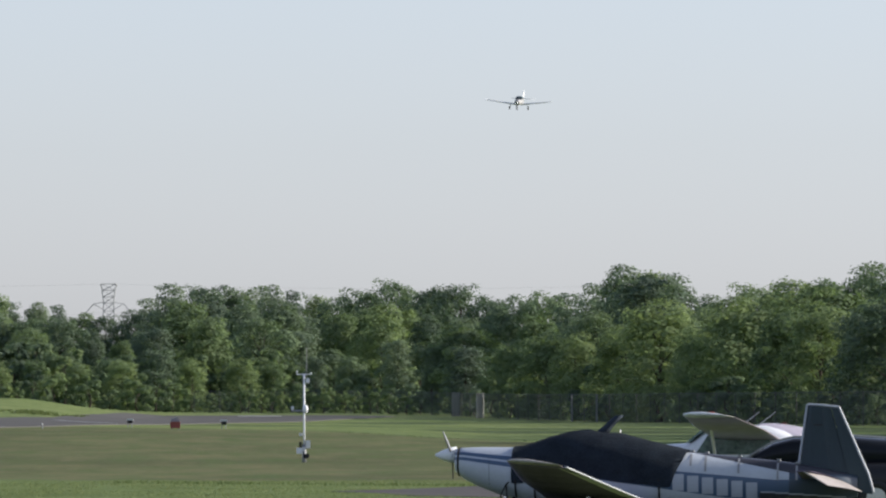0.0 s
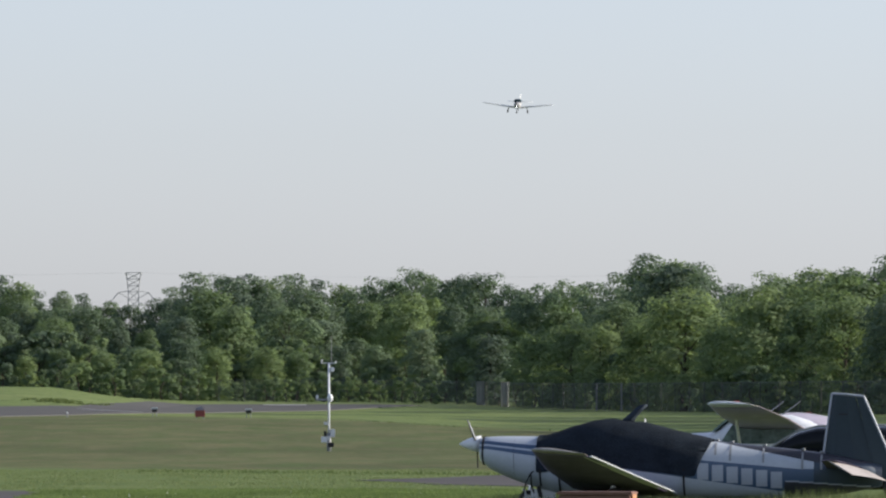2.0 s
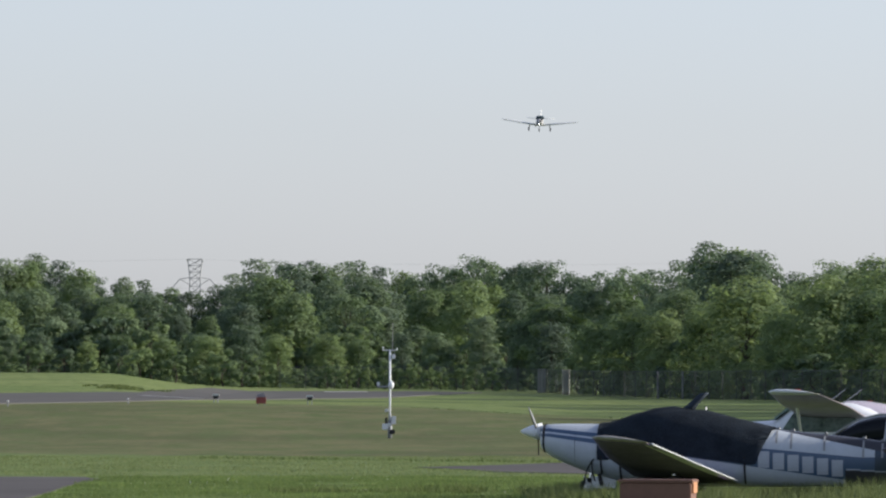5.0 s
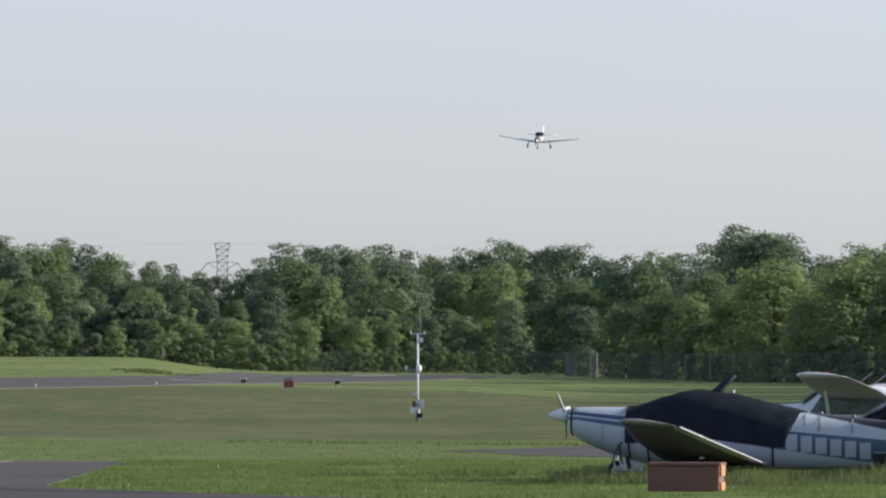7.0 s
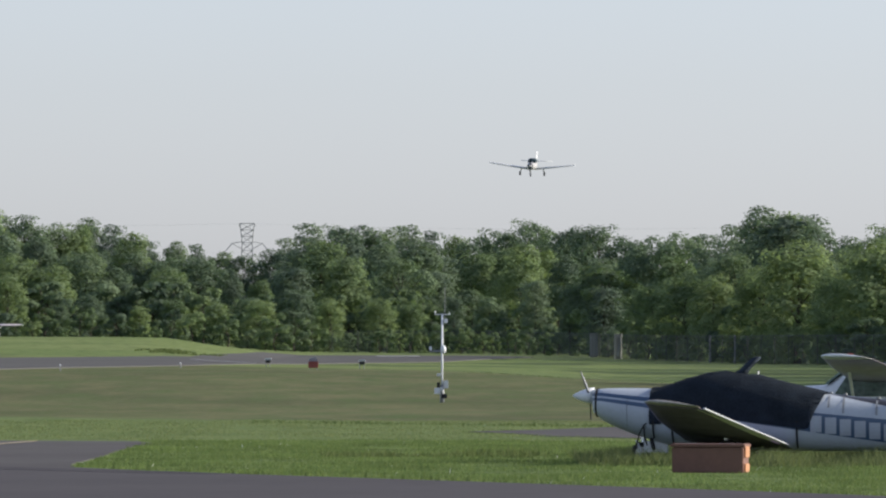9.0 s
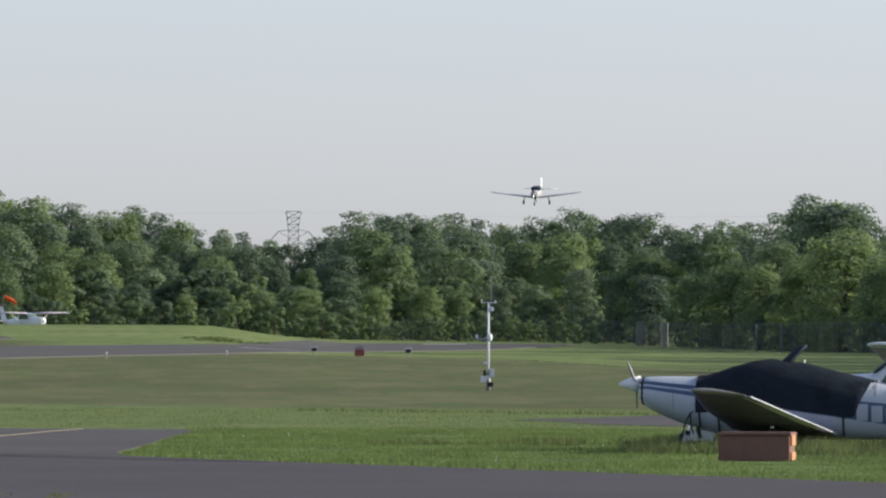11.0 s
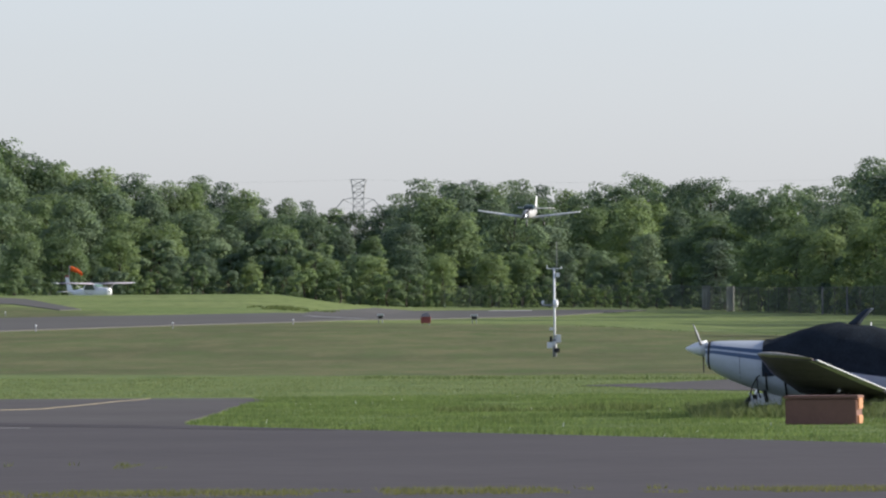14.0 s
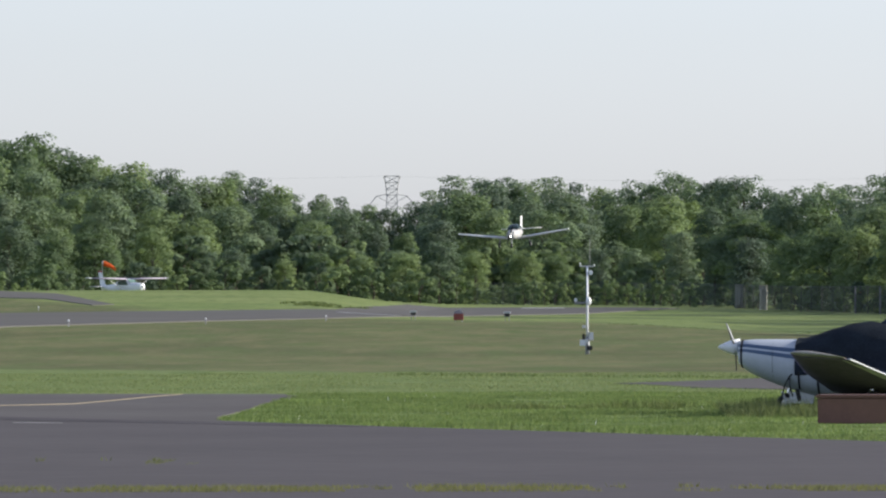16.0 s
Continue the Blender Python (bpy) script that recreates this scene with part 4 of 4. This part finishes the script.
# ---------------------------------------------------------------- field equipment
def weather_mast(x, y):
    a = thing("weather_station", pose(x, y, ground_z(x, y)), "white pole weather station with sensors and equipment boxes", "weather station")
    rod("pole", (0, 0, 0), (0, 0, 3.02), 0.038, WHITE, a, "white painted steel pole", 0.034, 12)
    rod("base_tube", (0, 0, -0.05), (0, 0, 0.62), 0.075, STEEL, a, "", None, 12)
    rod("whip_aerial", (0.09, 0, 2.95), (0.09, 0, 3.95), 0.009, STEEL, a)
    rod("crossarm", (-0.27, 0, 3.02), (0.27, 0, 3.02), 0.013, WHITE, a)
    bm = add_rod(bmesh.new(), (-0.24, 0, 3.02), (-0.24, 0, 3.10), 0.014)
    add_ball(bm, (-0.24, 0, 3.11), 0.028)
    part("wind_cup", bm, WHITE, a, "white wind sensor")
    rod("wind_vane", (0.24, 0, 3.02), (0.24, 0, 3.10), 0.018, WHITE, a)
    box("sensor_head", (0.13, 0.12, 0.16), (0.12, 0, 2.80), WHITE, a, "white sensor housing", 0.02)
    bm = add_rod(bmesh.new(), (-0.44, 0, 1.76), (0, 0, 1.76), 0.035, 0.035)
    boom = part("sensor_boom", bm, STEEL, a, "grey sensor boom")
    box("sensor_eye", (0.1, 0.1, 0.14), (-0.40, 0, 1.86), WHITE, boom, "white sensor eye", 0.02)
    bm = add_ball(bmesh.new(), (0.04, -0.05, 1.82), 0.11, (0.9, 0.8, 1.35), 12)
    part("sensor_shield", bm, WHITE, a, "white rounded sensor shield", True)
    box("equipment_box", (0.16, 0.12, 0.27), (0.13, -0.04, 0.62), GREYWHITE, a, "cream equipment box", 0.012)
    box("equipment_box", (0.09, 0.1, 0.2), (-0.13, -0.04, 0.60), BLACK, a, "dark equipment box", 0.012)
    box("equipment_box", (0.12, 0.12, 0.14), (-0.02, -0.1, 0.45), GREYWHITE, a, "white equipment box", 0.012)
    box("battery_box", (0.2, 0.2, 0.15), (0.07, 0, 0.22), BLACK, a, "dark battery box", 0.015)
    box("junction_box", (0.13, 0.1, 0.1), (-0.11, -0.03, 0.95), GREYWHITE, a, "pale junction box", 0.012)
    box("dish", (0.2, 0.03, 0.2), (-0.16, -0.1, 0.40), WHITE, a, "", 0.006)
    return a


def lattice_pylon(x, y, base, top, half_top):
    """A steel transmission tower: waist, flared head and three cross arms."""
    a = thing("transmission_tower", pose(x, y, base), "grey steel lattice transmission tower above the trees", "pylon")
    h = top - base
    waist = h * 0.845

    def half(z):
        return float(np.interp(z, (0, h * 0.60, h * 0.837, h), (half_top * 2.4, half_top * 0.85, half_top * 0.70, half_top)))
    levels = [h * k for k in (0, 0.2, 0.38, 0.54, 0.64, 0.70, 0.77, 0.837, 0.89, 0.945, 1.0)]
    for sx in (1, -1):
        for sy in (1, -1):
            bm = bmesh.new()
            for z0, z1 in zip(levels, levels[1:]):
                add_rod(bm, (sx * half(z0), sy * half(z0), z0), (sx * half(z1), sy * half(z1), z1), 0.095, n=5)
            part("leg", bm, STEEL, a)
    for z0, z1 in zip(levels, levels[1:]):
        bm = bmesh.new()
        p, q = half(z0), half(z1)
        for s in (1, -1):
            add_rod(bm, (-p, s * p, z0), (q, s * q, z1), 0.055, n=4)
            add_rod(bm, (p, s * p, z0), (-q, s * q, z1), 0.055, n=4)
            add_rod(bm, (s * p, -p, z0), (s * q, q, z1), 0.055, n=4)
            add_rod(bm, (-q, s * q, z1), (q, s * q, z1), 0.055, n=4)
        part("brace", bm, STEEL, a)
    for z, w in ((h, half_top * 1.15), (waist, half_top * 2.1)):
        for s in (1, -1):
            bm = bmesh.new()
            p = half(z)
            add_rod(bm, (s * p, p, z), (s * w, 0, z - 0.4), 0.075, n=5)
            add_rod(bm, (s * p, -p, z), (s * w, 0, z - 0.4), 0.075, n=5)
            add_rod(bm, (s * p, 0, z - 1.8 if z < h else z - 0.8), (s * w, 0, z - 0.4), 0.075, n=5)
            part("cross_arm", bm, STEEL, a)
            if z < h:
                add = add_rod(bmesh.new(), (s * w, 0, z - 0.4), (s * w * 1.5, -0.6, z - 2.6), 0.12, n=6)
                part("insulator", add, STEEL, a, "grey insulator string")
            bm = bmesh.new()
            start = Vector((s * w, 0, z)) if z == h else Vector((s * w * 1.5, -0.6, z - 2.6))
            for away in (-1, 1):
                for i in range(12):
                    k0, k1 = i / 12, (i + 1) / 12
                    p, q = (start + Vector((away * 130 * k, 40 * away * k, -4 * k * (1 - k))) for k in (k0, k1))
                    add_rod(bm, p, q, 0.006, n=4)
            part("cable", bm, STEEL, a, "thin hanging power line")
    return a


def windsock(x, y, top):
    g = ground_z(x, y)
    a = thing("windsock", pose(x, y, g), "orange windsock on a thin pole at the wood's edge", "windsock")
    rod("pole", (0, 0, 0), (0, 0, top - g + 0.3), 0.05, STEEL, a)
    bm = bmesh.new()
    loft(bm, [[(0.1 + s, r * math.cos(t), top - g - drop + r * math.sin(t)) for t in [2 * math.pi * i / 12 for i in range(12)]]
              for s, r, drop in ((0, 0.27, 0), (0.45, 0.26, 0.10), (0.9, 0.22, 0.32), (1.3, 0.16, 0.62))], False)
    bmesh.ops.solidify(bm, geom=bm.faces[:], thickness=0.01)
    part("sock", bm, ORANGE, a, "bright orange fabric sock", True)
    bm = bmesh.new()
    for i in range(12):
        t0, t1 = 2 * math.pi * i / 12, 2 * math.pi * (i + 1) / 12
        add_rod(bm, (0.1, 0.27 * math.cos(t0), top - g + 0.27 * math.sin(t0)), (0.1, 0.27 * math.cos(t1), top - g + 0.27 * math.sin(t1)), 0.02, n=4)
    part("hoop", bm, STEEL, a)
    return a


def approach_lamp(x, y, w, red=False):
    a = thing("approach_light", pose(x, y, ground_z(x, y)), "red approach light unit beside the runway" if red else "dark approach light unit with a pale lid", "airfield light", "approach lights")
    if red:
        box("housing", (w, 0.5, 0.34), (0, 0, 0.27), RED, a, "red housing", 0.02)
        box("visor", (w * 0.9, 0.3, 0.16), (0, 0.05, 0.50), STEEL, a, "grey visor", 0.03)
        rod("bracket", (-w * 0.4, 0, 0.55), (w * 0.3, 0, 0.66), 0.03, STEEL, a)
    else:
        box("housing", (w * 0.9, 0.4, 0.17), (0, 0, 0.345), BLACK, a, "dark housing", 0.02)
        box("lid", (w * 1.2, 0.44, 0.09), (0, 0, 0.475), GREYWHITE, a, "pale lid", 0.01)
    for s in (1, -1):
        rod("leg", (s * w * 0.35, 0, 0), (s * w * 0.35, 0, 0.27), 0.022, STEEL, a)
    return a


def edge_light(x, y):
    a = thing("runway_light", pose(x, y, ground_z(x, y)), "small white runway edge light on a stub", "airfield light", "runway edge lights")
    rod("stub", (0, 0, 0), (0, 0, 0.24), 0.025, STEEL, a)
    bm = add_ball(bmesh.new(), (0, 0, 0.27), 0.045, (1, 1, 1.1), 10)
    part("lens", bm, WHITE, a, "white lens", True)
    return a


def storage_box(m):
    """A low orange-brown plastic bench box with a lid that overhangs."""
    a = thing("storage_box", m, "orange-brown plastic storage box on the grass", "box")
    box("body", (1.12, 0.72, 0.40), (0, 0, 0.20), BROWN, a, "", 0.015)
    box("lid", (1.18, 0.78, 0.05), (0, 0, 0.43), BROWN, a, "", 0.012)
    for z in (0.08, 0.33):
        box("end_panel", (0.03, 0.5, 0.18 if z > 0.2 else 0.13), (0.575, 0, z), ORANGE_END, a, "end panel painted lighter orange as sunlit", 0.008)
    return a


CAR_PAINT = paint("black_car_paint", (0.012, 0.013, 0.016), 0.25, var=0.1, scale=2, fine=10, spec=0.3)
CAR_GLASS = paint("black_car_glass", (0.010, 0.012, 0.016), 0.2, var=0.1, scale=2, fine=10, spec=0.15)


def dark_car(m):
    a = thing("car", m, "black car parked behind the aircraft", "car")
    bm = bmesh.new()
    prof = [(2.15, 0.62, 0.45), (2.05, 0.82, 0.75), (1.2, 0.94, 0.84), (0.95, 0.98, 0.86), (-1.9, 0.98, 0.86), (-2.2, 0.90, 0.80), (-2.3, 0.6, 0.6)]
    loft(bm, [oval(x, t, 0.26, w, 5.0) for x, t, w in prof])
    part("body", bm, CAR_PAINT, a, "glossy black body", True)
    bm = bmesh.new()
    loft(bm, [oval(x, t, 0.85, w, 3.6) for x, t, w in ((1.0, 0.97, 0.72), (0.72, 1.16, 0.70), (0.45, 1.31, 0.68), (0.1, 1.40, 0.66), (-0.8, 1.43, 0.66), (-1.6, 1.38, 0.65), (-2.1, 1.0, 0.66))])
    part("cabin", bm, CAR_GLASS, a, "dark glazed cabin", True)
    for side in (1, -1):
        bm = bmesh.new()
        pts = [(1.0, 0.98), (0.72, 1.17), (0.45, 1.32), (0.1, 1.41), (-0.8, 1.44), (-1.6, 1.39)]
        for p, q in zip(pts, pts[1:]):
            add_rod(bm, (p[0], side * 0.66, p[1]), (q[0], side * 0.64, q[1]), 0.018, n=6)
        part("roof_rail", bm, STEEL, a, "bright window trim")
        for x in (1.35, -1.4):
            wheel(a, "wheel", (x, side * 0.78, 0.32), 0.32, 0.2)
    return a


# ---------------------------------------------------------------- placing
low_wing_parked(pose(-0.65 + 3.02, 154.5, 0, 0, 0, 172))
high_wing_parked(pose(6.14, 168.0, 0, 1.5, 0, 168) @ Matrix.Scale(0.855, 4), "white high-wing aircraft parked behind the covered one", up=0.2)
dark_car(pose(8.92, 163.0, 0, 0, 0, 176))
storage_box(pose(4.2, 141.5, 0, 0, 0, -9))
weather_mast(0.0, 310.0)
lattice_pylon(-47.5, 2200, 4, 32.8, 1.75)
windsock(-51.0, 950, 6.1)
high_wing_parked(pose(-45.6, 922, ground_z(-45.6, 922), 0, 0, -50), "white high-wing aircraft with a red fin cap on the far mound")
approach_lamp(-10.11, 525, 0.32)
approach_lamp(-6.84, 480, 0.52, True)
approach_lamp(-4.36, 491.5, 0.32)
for ex, ey in ((-23.4, 407.5), (-18.5, 438), (-14.1, 487.5), (-39.8, 655)):
    edge_light(ex, ey)


# ---------------------------------------------------------------- fence along the wood
PALE = paint("pale_concrete_post", (0.20, 0.20, 0.195), 0.8, var=0.2, scale=2, fine=12)
WIRE = paint("fence_wire", (0.075, 0.08, 0.085), 0.8, 0.0, var=0.2, scale=4, fine=20)


DARKPOST = paint("weathered_post", (0.085, 0.085, 0.083), 0.85, var=0.25, scale=2, fine=12)


def build_fence():
    line = [(-12, 985), (5, 965), (15.3, 930), (23.7, 800), (29.9, 720), (40, 620), (43, 560)]
    a = thing("fence", pose(0, 0, 0), "tall chain-link fence with pale posts along the wood", "fence")
    pts = []
    for (x0, y0), (x1, y1) in zip(line, line[1:]):
        n = max(2, int(math.hypot(x1 - x0, (y1 - y0) * 0.25) / 2.6))
        pts += [(x0 + (x1 - x0) * i / n, y0 + (y1 - y0) * i / n) for i in range(n)]
    for i, (x, y) in enumerate(pts):
        z = ground_z(x, y)
        pale = min(abs(x / y - 0.0296), abs(x / y - 0.0325)) < 0.0007
        thick = 0.16 if pale else 0.065
        rod("post", (x, y, z - 0.1), (x, y, z + 2.45), thick * 0.5, PALE if pale else DARKPOST, a, "", None, 6)
    for (x0, y0), (x1, y1) in zip(pts, pts[1:]):
        z0, z1 = ground_z(x0, y0), ground_z(x1, y1)
        bm = bmesh.new()
        add_rod(bm, (x0, y0, z0 + 2.4), (x1, y1, z1 + 2.4), 0.02, n=4)
        n = 10
        for k in range(-n, 2 * n):
            for flip in (0, 1):
                u0, u1 = k / n, (k + n) / n / 1.0
                v0, v1 = 0.0, 1.0
                if u0 < 0:
                    v0 = -u0 / (u1 - u0)
                    u0 = 0.0
                if u1 > 1:
                    v1 = v0 + (1 - u0) / (n / n) if u0 > 0 else (1 - k / n)
                    u1 = 1.0
                if u1 <= u0 or v1 <= v0 or v1 > 1.001:
                    continue
                if flip:
                    u0, u1 = 1 - u0, 1 - u1
                p = (x0 + (x1 - x0) * u0, y0 + (y1 - y0) * u0, z0 + (z1 - z0) * u0 + 0.05 + 2.3 * v0)
                q = (x0 + (x1 - x0) * u1, y0 + (y1 - y0) * u1, z0 + (z1 - z0) * u1 + 0.05 + 2.3 * v1)
                add_rod(bm, p, q, 0.010, n=3)
        part("mesh_panel", bm, WIRE, a, "grey chain-link panel")
    return a


build_fence()


SCREEN = leaf_material("screen_cloth", (0.36, 0.38, 0.35), (0.44, 0.45, 0.42), 0.55, 0.0, 0.0, 0.3)


# pale sheets hung on the fence; the sun on them is in their colour
def fence_sheet(x, y, w):
    z = ground_z(x, y)
    a = thing("fence_sheet", pose(x, y - 0.25, z), "screen sheet on the fence, painted pale as sunlit", "screen")
    bm = bmesh.new()
    n = 10
    rows = []
    for j in range(5):
        rows.append([bm.verts.new((w * (i / n - 0.5), 0.09 * math.sin(i * 1.9 + x) , 0.02 + 0.62 * j)) for i in range(n + 1)])
    for j in range(4):
        for i in range(n):
            bm.faces.new((rows[j][i], rows[j][i + 1], rows[j + 1][i + 1], rows[j + 1][i]))
    bmesh.ops.solidify(bm, geom=bm.faces[:], thickness=0.02)
    part("sheet", bm, SCREEN, a, "cloth sheet painted pale as sunlit", True)


for fx, fy, fw in ((15.5, 924, 0.85), (17.4, 894, 0.8)):
    fence_sheet(fx, fy, fw)


# ---------------------------------------------------------------- grass
def blades(name, seed, count, inside, x0, x1, y0, y1, width, height, material, label, category="grass"):
    """Upright blades over a stretch of ground: one object of countless leaves."""
    rng = np.random.default_rng(seed)
    px, py = rng.uniform(x0, x1, count), rng.uniform(y0, y1, count)
    keep = np.array([inside(a, b) for a, b in zip(px, py)])
    px, py = px[keep], py[keep]
    n = len(px)
    pz = np.array([ground_z(a, b) for a, b in zip(px, py)])
    clump = np.array([noise.noise((a * 0.55, b * 0.16, seed)) for a, b in zip(px, py)])
    h = height * (0.5 + 0.7 * rng.random(n)) * (1 + 0.7 * clump)
    w = width * (0.6 + 0.8 * rng.random(n))
    a = rng.uniform(0, math.pi, n)
    lean = rng.normal(0, 0.45, (n, 2))
    base = np.stack([px, py, pz - 0.01], 1)
    side = np.stack([np.cos(a) * w / 2, np.sin(a) * w / 2, np.zeros(n)], 1)
    tip = base + np.stack([lean[:, 0] * h, lean[:, 1] * h, h], 1)
    v = np.stack([base - side, base + side, tip], 1).reshape(-1, 3)
    ob = new(name, fast_mesh(name, v, np.arange(n * 3).reshape(-1, 3), material))
    return tagged(ob, label, category, kind="stuff")


def edge_y(x):
    """The apron's grass edge."""
    return float(np.interp(x, (-5.9, -4.2, -1.6, 0.5, 4.07, 11), (145.5, 140.5, 135, 130.5, 122.5, 105.5)))


def on_wedge(x, y):
    if x < -6 + 0.25 * noise.noise((0, y * 0.3, 0)) and y < 187:
        return False
    if x > 0.5 and 196 < y < 234 and y > 211 - (x - 0.6) * 4 and y < 211.5 + (x - 0.6) * 3.6:
        return False
    return y > edge_y(x) + 0.35 * noise.noise((x * 1.3, 0, 0))


def on_band(x, y):
    return on_wedge(x, y) and y > (188.5 if x > -6 else 190.5)


blades("grass", 1, 205000, lambda x, y: on_wedge(x, y), -6.3, 9, 112, 190, 0.016, 0.062, GRASS, "fresh mown grass beside the apron")
BAND = leaf_material("band_blade", (0.12, 0.175, 0.06), (0.19, 0.225, 0.09), 0.5, 0.0, 0.02)
blades("grass", 2, 90000, on_band, -17, 13, 188, 245, 0.03, 0.04, BAND, "mown grass strip beyond the apron")
blades("grass", 6, 15000, lambda x, y: noise.noise((x * 0.9, y * 0.15, 7)) + 0.5 * noise.noise((x * 4, y, 2)) > -0.1, -6.5, 6.5, 90, 92.6, 0.016, 0.065, DRY, "small weeds in the apron's crack", "weeds")
blades("grass", 7, 1100, lambda x, y: noise.noise((x * 2.5, y * 0.2, 4)) > 0.1, -6.6, -4.6, 105.5, 108.5, 0.022, 0.07, DRY, "scattered small weeds on the apron", "weeds")
TUFT = leaf_material("tuft_blade", (0.075, 0.115, 0.032), (0.12, 0.16, 0.05), 0.35, 0.0, 0.02)
blades("grass", 8, 5000, lambda x, y: noise.noise((x * 0.6, y * 0.25, 5)) > -0.25, 2.3, 4.4, 148, 166, 0.026, 0.20, TUFT, "uncut dark grass under the parked aircraft's nose", "weeds")
# dark blades that imitate shadow streaks left of the aircraft's nose
blades("grass", 9, 1500, lambda x, y: noise.noise((x * 1.1, y * 0.3, 2)) > -0.1, -2.2, 2.2, 160, 165, 0.03, 0.13, TUFT, "dark tufts standing in for shadow streaks in the mown grass", "weeds")
blades("grass", 10, 6000, lambda x, y: abs(y - (232 - 1.2 * x)) < 2.5, -5, 12, 215, 240, 0.05, 0.08, TUFT, "uncut grass along the field's edge", "grass")
blades("grass", 11, 900, lambda x, y: noise.noise((x * 0.4, y * 0.05, 9)) > -0.1, -24, -17, 690, 716, 0.25, 0.15, TUFT, "dark tufts on the mound", "weeds")
blades("grass", 12, 6000, lambda x, y: y > edge_y(x) and y < edge_y(x) + 1.1, -6, 6, 118, 147, 0.03, 0.12, TUFT, "dark grass fringe along the apron", "grass")
TALL = leaf_material("tall_blade", (0.085, 0.125, 0.042), (0.145, 0.180, 0.068), 0.45, 0.0, 0.02, 0.5)
blades("grass", 5, 14000, lambda x, y: noise.noise((x * 0.7, y * 0.2, 3)) > -0.15, 2.3, 11.5, 148, 158, 0.018, 0.30, TALL, "tall seeding weeds round the nose wheel", "weeds")
blades("grass", 14, 9000, lambda x, y: abs(y + 6 * x - 466) < 6, 1, 22, 330, 462, 0.07, 0.045, TUFT, "uncut grass along the lawn's edge", "grass")
CLOVER = paint("clover_head", (0.7, 0.7, 0.66), 0.8, var=0.1)
blades("clover", 16, 110, on_wedge, -6, 9, 118, 185, 0.022, 0.07, CLOVER, "white clover heads in the grass", "flowers")
PLANE, PROPELLER = landing_aircraft()

# seconds, east, north, height of the nose, heading off the line towards the camera, bank
FLIGHT = [
    (0, 32.64, 1379.2, 48.93, 10.6, 2.4),
    (0.5, 31.21, 1361.8, 47.49, 9.7, 2.4),
    (1, 29.85, 1344.3, 46.36, 8.7, 2.4),
    (1.5, 28.67, 1326.9, 45.47, 7.8, 2.4),
    (2, 27.30, 1309.4, 44.53, 5.6, 2.3),
    (2.5, 26.03, 1292.0, 43.61, 3.3, 2.3),
    (3, 24.83, 1274.6, 42.56, 1.1, 2.3),
    (3.5, 23.77, 1257.1, 41.50, -1.1, 2.3),
    (4, 22.45, 1239.7, 40.02, 0.0, 2.3),
    (6.5, 16.33, 1152.5, 32.69, 5.6, 2.5),
    (7, 15.12, 1135.0, 30.89, 6.7, 2.5),
    (7.5, 13.83, 1117.6, 28.96, 6.9, 2.3),
    (8, 12.71, 1100.2, 26.96, 7.0, 2.1),
    (10.5, 6.49, 1013.0, 19.50, 7.6, 1.0),
    (11, 5.05, 995.5, 17.86, 7.7, 0.0),
    (11.5, 3.55, 978.1, 16.25, 7.8, 1.2),
    (12, 2.03, 960.6, 15.00, 7.9, 2.5),
    (12.5, 0.59, 943.2, 13.87, 8.0, 3.7),
    (13, -0.62, 925.8, 12.74, 8.4, 2.9),
    (13.5, -1.61, 908.3, 11.70, 8.8, 2.0),
    (14, -2.65, 890.9, 10.90, 9.1, 1.1),
    (14.5, -3.67, 873.4, 10.13, 9.5, 0.3),
    (15, -4.85, 856.0, 9.46, 9.4, -0.7),
    (15.5, -5.94, 838.6, 8.93, 9.2, -1.6),
    (16, -6.88, 821.1, 8.13, 9.0, -2.6),
]


def motions():
    rows = []
    for sec, x, y, z, yaw, bank in FLIGHT:
        # flying south: nose towards -y, turned a little to the west
        rows.append((sec, Matrix.Translation((x, y, z)) @ Matrix.Rotation(radians(-90 - yaw), 4, "Z") @ Matrix.Rotation(radians(float(np.interp(sec, (0, 12, 16), (2.5, 2.5, 1.0)))), 4, "Y") @ Matrix.Rotation(radians(-bank), 4, "X")))
    walk(PLANE, rows)
    spin = []
    for i in range(0, 321):
        spin.append((i * 0.05, Matrix.Translation((0.74, 0, 0)) @ Matrix.Rotation(radians(i * 77.0), 4, "X")))
    walk(PROPELLER, spin)


motions()
